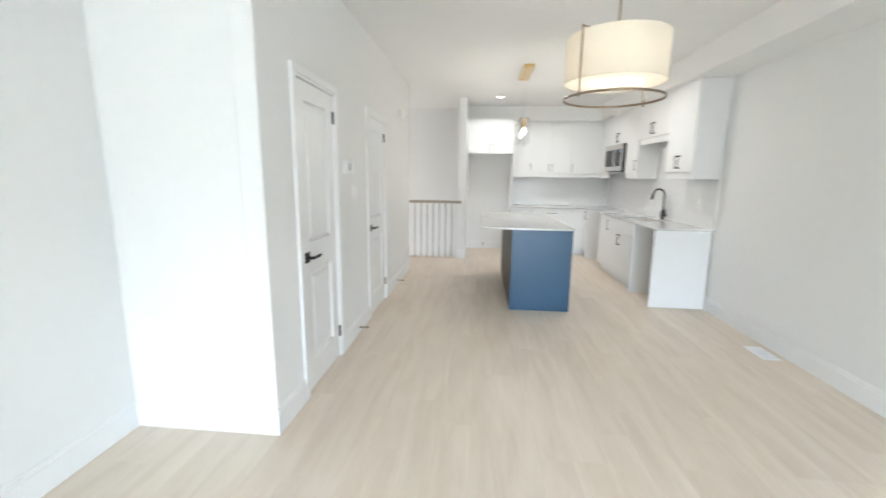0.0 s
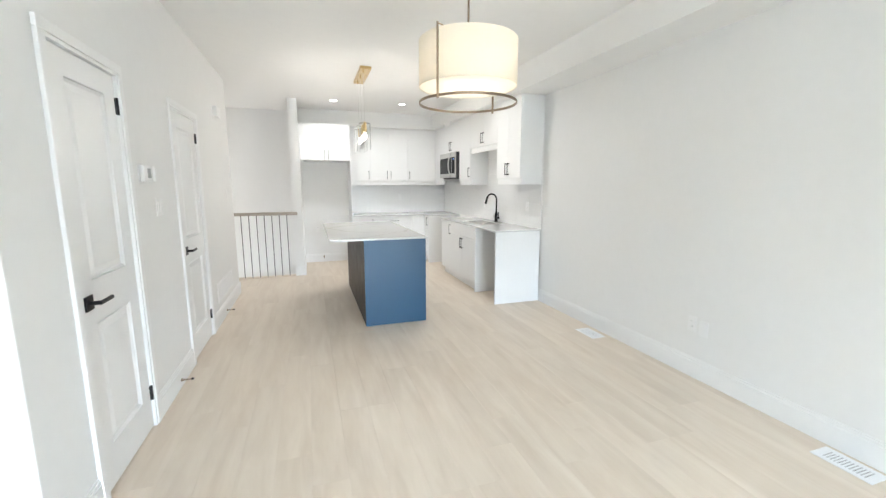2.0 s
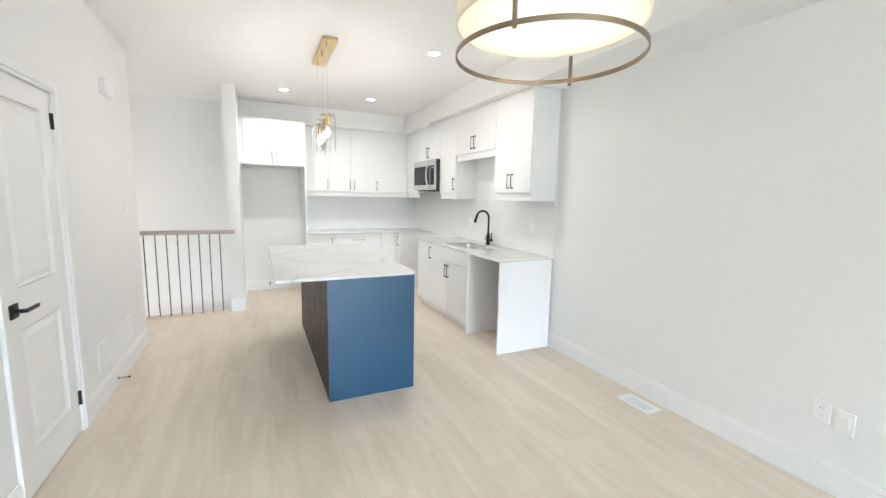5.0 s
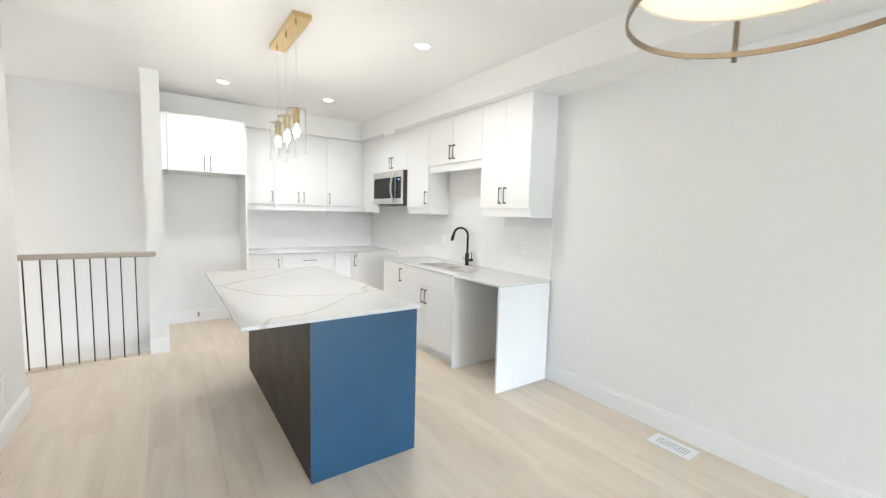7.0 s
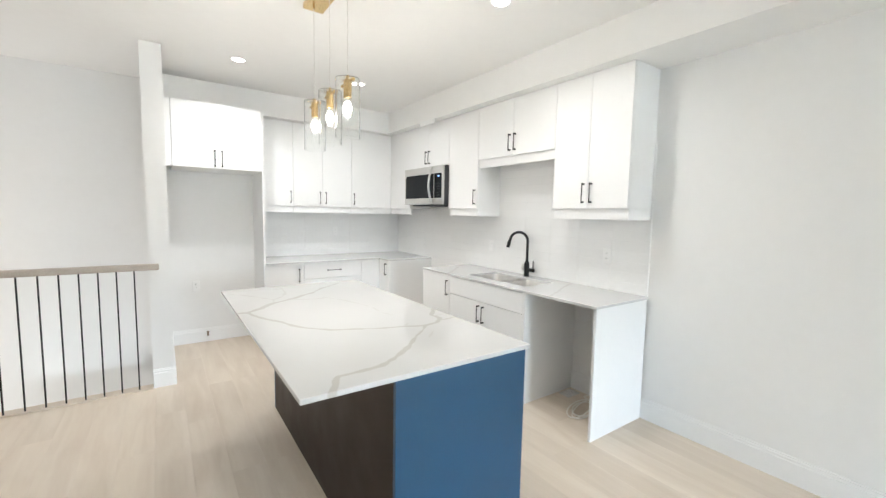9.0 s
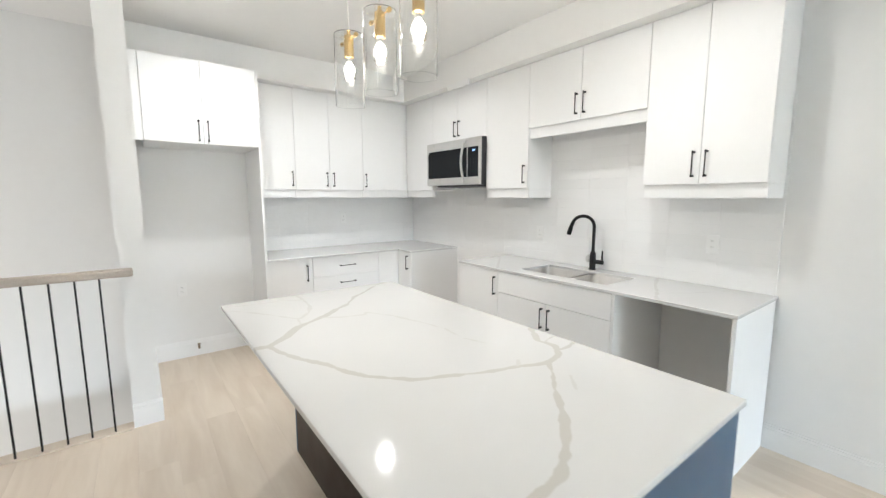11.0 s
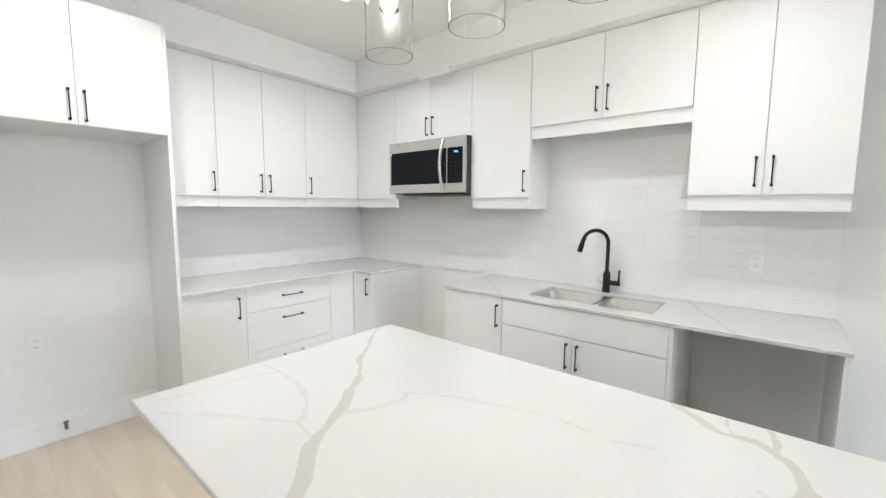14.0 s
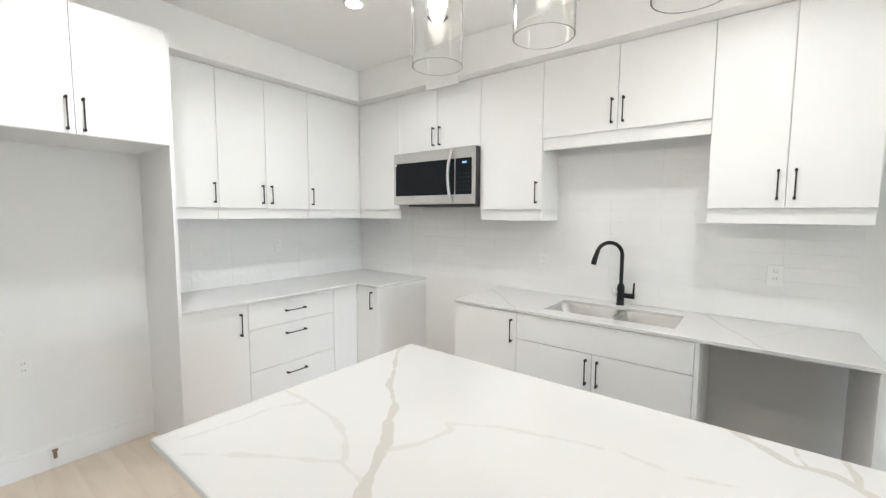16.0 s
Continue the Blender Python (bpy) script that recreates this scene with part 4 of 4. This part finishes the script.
linear = thing("linear_pendant", "brass bar pendant with three clear glass cylinders", "pendant lamp", at=(1.385, 6.475, H))
part("canopy", boxed(1.322, 1.448, 6.115, 6.835, H - 0.032, H, 0.002), BRASS, linear, "flat brass ceiling bar")
PX = 1.365
for y in (6.203, 6.470, 6.754):
    zb, zt, R = 1.886, 2.185, 0.064
    part("wire", rod(bmesh.new(), (PX, y, zt), (PX, y, H - 0.032), 0.0014, 6), CLEARBAG, linear, "thin clear suspension wire")
    part("ferrule", rod(bmesh.new(), (PX, y, H - 0.055), (PX, y, H - 0.032), 0.006, 12), BRASS, linear, "small brass ferrule", True)
    glass = part("glass_cylinder", lathe(bmesh.new(), (PX, y, 0), [(R - 0.0022, zb), (R, zb), (R, zt), (0.006, zt), (0.006, zt - 0.0022), (R - 0.0022, zt - 0.0022), (R - 0.0022, zb)], 48), GLASS, linear, "clear glass cylinder shade", True)
    glass.visible_shadow = False
    part("socket", lathe(bmesh.new(), (PX, y, 0), [(0.0005, zt + 0.02), (0.007, zt + 0.02), (0.009, zt + 0.003), (0.021, zt - 0.005), (0.021, zt - 0.095), (0.0005, zt - 0.097)], 24), BRASS, linear, "polished brass socket", True)
    bar = rod(bmesh.new(), (PX, y - R - 0.012, zt - 0.018), (PX, y + R + 0.012, zt - 0.018), 0.003, 10)
    for s in (-1, 1):
        rod(bar, (PX, y + s * (R + 0.002), zt - 0.018), (PX, y + s * (R + 0.014), zt - 0.018), 0.009, 14)
    part("cross_pin", bar, BRASS, linear, "brass pin with end knobs", True)
    globe = part("bulb", lathe(bmesh.new(), (PX, y, 0), [(0.012, zt - 0.095), (0.014, zt - 0.11), (0.028, zt - 0.14), (0.031, zt - 0.157), (0.026, zt - 0.180), (0.012, zt - 0.191), (0.0005, zt - 0.193)], 28), GLASS, linear, "clear glass light bulb", True)
    globe.visible_shadow = False
    part("filament", lathe(bmesh.new(), (PX, y, 0), [(0.0005, zt - 0.112), (0.006, zt - 0.118), (0.015, zt - 0.140), (0.016, zt - 0.155), (0.010, zt - 0.172), (0.0005, zt - 0.176)], 16), BULB, globe, "bright glowing filament core", True)

POTS = [(1.14, 8.15), (2.245, 8.12), (2.302, 6.076)]
pot = thing("recessed_light", "lit round recessed ceiling light with white trim", "ceiling light", "ceiling lights", (*POTS[0], H))
px, py = POTS[0]
part("trim_ring", lathe(bmesh.new(), (px, py, H), [(0.048, -0.0005), (0.050, -0.006), (0.062, -0.005), (0.066, -0.0005)], 40), TRIM, pot, smooth=True)
part("lens", lathe(bmesh.new(), (px, py, H), [(0.0005, -0.003), (0.049, -0.003)], 40), LED, pot, "bright warm white lens")
for q in POTS[1:]:
    copy_thing(pot, pose(*q, H))
for q in POTS:
    lamp("recessed_lamp", "AREA", 7.4, (0.975, 0.985, 0.985), look((*q, H - 0.008), (*q, 0)), size=0.10, shape="DISK", spread=145)

# ---- small things ----


def floor_register(x0, x1, y0, y1):
    g = thing("floor_register", "white metal slotted floor register beside the baseboard", "floor vent", "floor vents", ((x0 + x1) / 2, (y0 + y1) / 2, 0))
    part("frame", sheet([x0, x0 + 0.028, x1 - 0.028, x1], [y0, y0 + 0.03, y1 - 0.03, y1], lambda u, v: not (x0 + 0.028 < u < x1 - 0.028 and y0 + 0.03 < v < y1 - 0.03), "z", 0.0005, 0.005, 0.0015), VENTMETAL, g)
    part("backing", boxed(x0 + 0.028, x1 - 0.028, y0 + 0.03, y1 - 0.03, 0.0005, 0.0012), VOID, g)
    n = 13
    for k in range(n):
        y = y0 + 0.036 + (y1 - y0 - 0.072) * k / (n - 1)
        part("slat", boxed(x0 + 0.028, x1 - 0.028, y - 0.0042, y + 0.0042, 0.0013, 0.0045), VENTMETAL, g)


floor_register(3.235, 3.385, 4.325, 4.595)
floor_register(3.268, 3.412, 2.29, 2.555)
wall_plate("wall_outlet", "white duplex outlet plate low on the wall", "outlet", "-x", (XR, 3.48, 0.415), kind="socket", group="outlets")
wall_plate("cable_plate", "white blank media plate beside an outlet", "wall plate", "-x", (XR, 3.385, 0.40), kind="jack")
TF = 0.0110
wall_plate("wall_outlet", "white duplex outlet plate on the tiled backsplash", "outlet", "-x", (XR - TF, 6.0, 1.187), kind="socket", group="outlets")
wall_plate("wall_outlet", "white duplex outlet plate on the tiled backsplash", "outlet", "-x", (XR - TF, 7.37, 1.166), kind="socket", group="outlets")
wall_plate("wall_outlet", "white duplex outlet plate on the tiled backsplash", "outlet", "-y", (2.474, YB - TF, 1.235), kind="socket", group="outlets")
wall_plate("wall_outlet", "white duplex outlet plate in the fridge recess", "outlet", "-y", (0.835, YF, 0.64), kind="socket", group="outlets")

valve = thing("water_valve", "small brass water shut-off valve at the baseboard", "valve", at=(0.93, YF - 0.015, 0.09))
part("stub", rod(bmesh.new(), (0.93, YF - 0.015, 0.09), (0.93, YF - 0.055, 0.09), 0.008, 14), BRASS, valve, smooth=True)
part("valve_body", rod(bmesh.new(), (0.93, YF - 0.05, 0.075), (0.93, YF - 0.05, 0.118), 0.009, 14), BRONZE, valve, smooth=True)
part("knob", lathe(bmesh.new(), (0.93, YF - 0.05, 0.118), [(0.0005, 0.0), (0.014, 0.0), (0.014, 0.007), (0.0005, 0.009)], 14), BRONZE, valve, smooth=True)

coil = thing("cable_coil", "loose coil of white cable on the floor", "cable", at=(3.2, 5.85, 0))
pts = []
for k in range(120):
    a = k * 0.165
    r = 0.095 + 0.02 * math.sin(k * 0.23)
    pts.append((3.13 + 1.15 * r * math.cos(a) + 0.02 * math.sin(k * 0.05), 5.93 + 0.75 * r * math.sin(a), 0.006 + 0.10 * (0.5 + 0.5 * math.cos(a)) * (0.4 + 0.005 * k)))
pts += [(3.25 + 0.016 * k, 5.86 - 0.004 * k, 0.03 + 0.009 * k) for k in range(12)]
part("cable", tube(bmesh.new(), pts, 0.0045, 8), CABLE, coil, smooth=True)
bag = thing("plastic_bag", "crumpled clear plastic bag with fittings on the floor", "bag", at=(3.33, 6.2, 0))
bm = bmesh.new()
bmesh.ops.create_grid(bm, x_segments=16, y_segments=12, size=0.5)
for v in bm.verts:
    v.co = Vector((3.33 + v.co.x * 0.16, 6.21 + v.co.y * 0.11, 0.004 + 0.03 * max(0, 1 - 4 * (v.co.x ** 2 + v.co.y ** 2)) * (0.6 + 0.8 * noise.noise(v.co * 9))))
part("film", bm, CLEARBAG, bag)

# ---- pieces: floor planks ----
floor = bpy.data.objects["floor"]


def plank_mesh(w, l):
    bm = boxed(0.0002, w - 0.0002, 0.0002, l - 0.0002, -0.007, 0.0, 0.0004)
    me = bpy.data.meshes.new("plank")
    bm.to_mesh(me)
    bm.free()
    me.materials.append(PLANK)
    return me


PW, PL = 0.182, 1.40
stock = {}
rows = int(math.ceil((XR + 1.72) / PW))
rng = random.Random(4)
for r in range(rows):
    x0 = -1.72 + r * PW
    y = -6.20 - rng.choice((0.2, 0.45, 0.7, 0.95, 1.2))
    end = 8.236 if x0 + PW / 2 < 0.443 else YB
    while y < end:
        a, b = max(y, -6.20), min(y + PL, end)
        w = round(min(PW, XR - x0), 3)
        key = (w, round(b - a, 2))
        if b - a > 0.02:
            if key not in stock:
                stock[key] = plank_mesh(w, b - a)
            ob = new("plank", stock[key])
            ob.location = (x0, a, 0)
            ob.parent = floor
        y += PL

# ---- pieces: backsplash tiles ----
splash = tagged(part("backsplash", boxed(XR - 0.0092, XR - 0.0002, 5.664, YB - 0.0002, CZ1 + 0.0003, 2.03), GROUT), "glossy white stacked wall tiles with thin pale grout", "backsplash", kind="structure")
splash2 = tagged(part("backsplash", boxed(1.457, XR - 0.0095, YB - 0.0092, YB - 0.0002, CZ1 + 0.0003, UZ0), GROUT), "glossy white stacked wall tiles behind the back run", "backsplash", kind="structure")
TW, TH = 0.3065, 0.0782


def tile_mesh(w, h):
    bm = boxed(-w / 2 + 0.0005, w / 2 - 0.0005, -0.0045, 0.0045, -h / 2 + 0.0005, h / 2 - 0.0005, 0.0008)
    me = bpy.data.meshes.new("tile")
    bm.to_mesh(me)
    bm.free()
    me.materials.append(TILE)
    return me


tiles = {}


def lay(parent, u0, u1, zs, place, turn):
    u = u0
    while u < u1 - 0.01:
        w = min(TW, u1 - u)
        z = CZ1 + 0.0015
        top = zs(u + w / 2)
        while z < top - 0.01:
            h = min(TH, top - z)
            key = (round(w, 3), round(h, 3))
            if key not in tiles:
                tiles[key] = tile_mesh(w, h)
            ob = new("tile", tiles[key])
            ob.parent = parent
            ob.matrix_world = Matrix.Translation(place(u + w / 2, z + h / 2)) @ pose(0, 0, 0, rng.uniform(-0.5, 0.5), 0, turn + rng.uniform(-0.25, 0.25))
            z += TH
        u += TW


lay(splash, 5.664, YB - 0.009, lambda u: 2.028 if 6.2 < u < 7.35 else 1.58, lambda u, z: (XR - 0.0062, u, z), 90)
lay(splash2, 1.457, XR - 0.012, lambda u: UZ0, lambda u, z: (u, YB - 0.0062, z), 0)
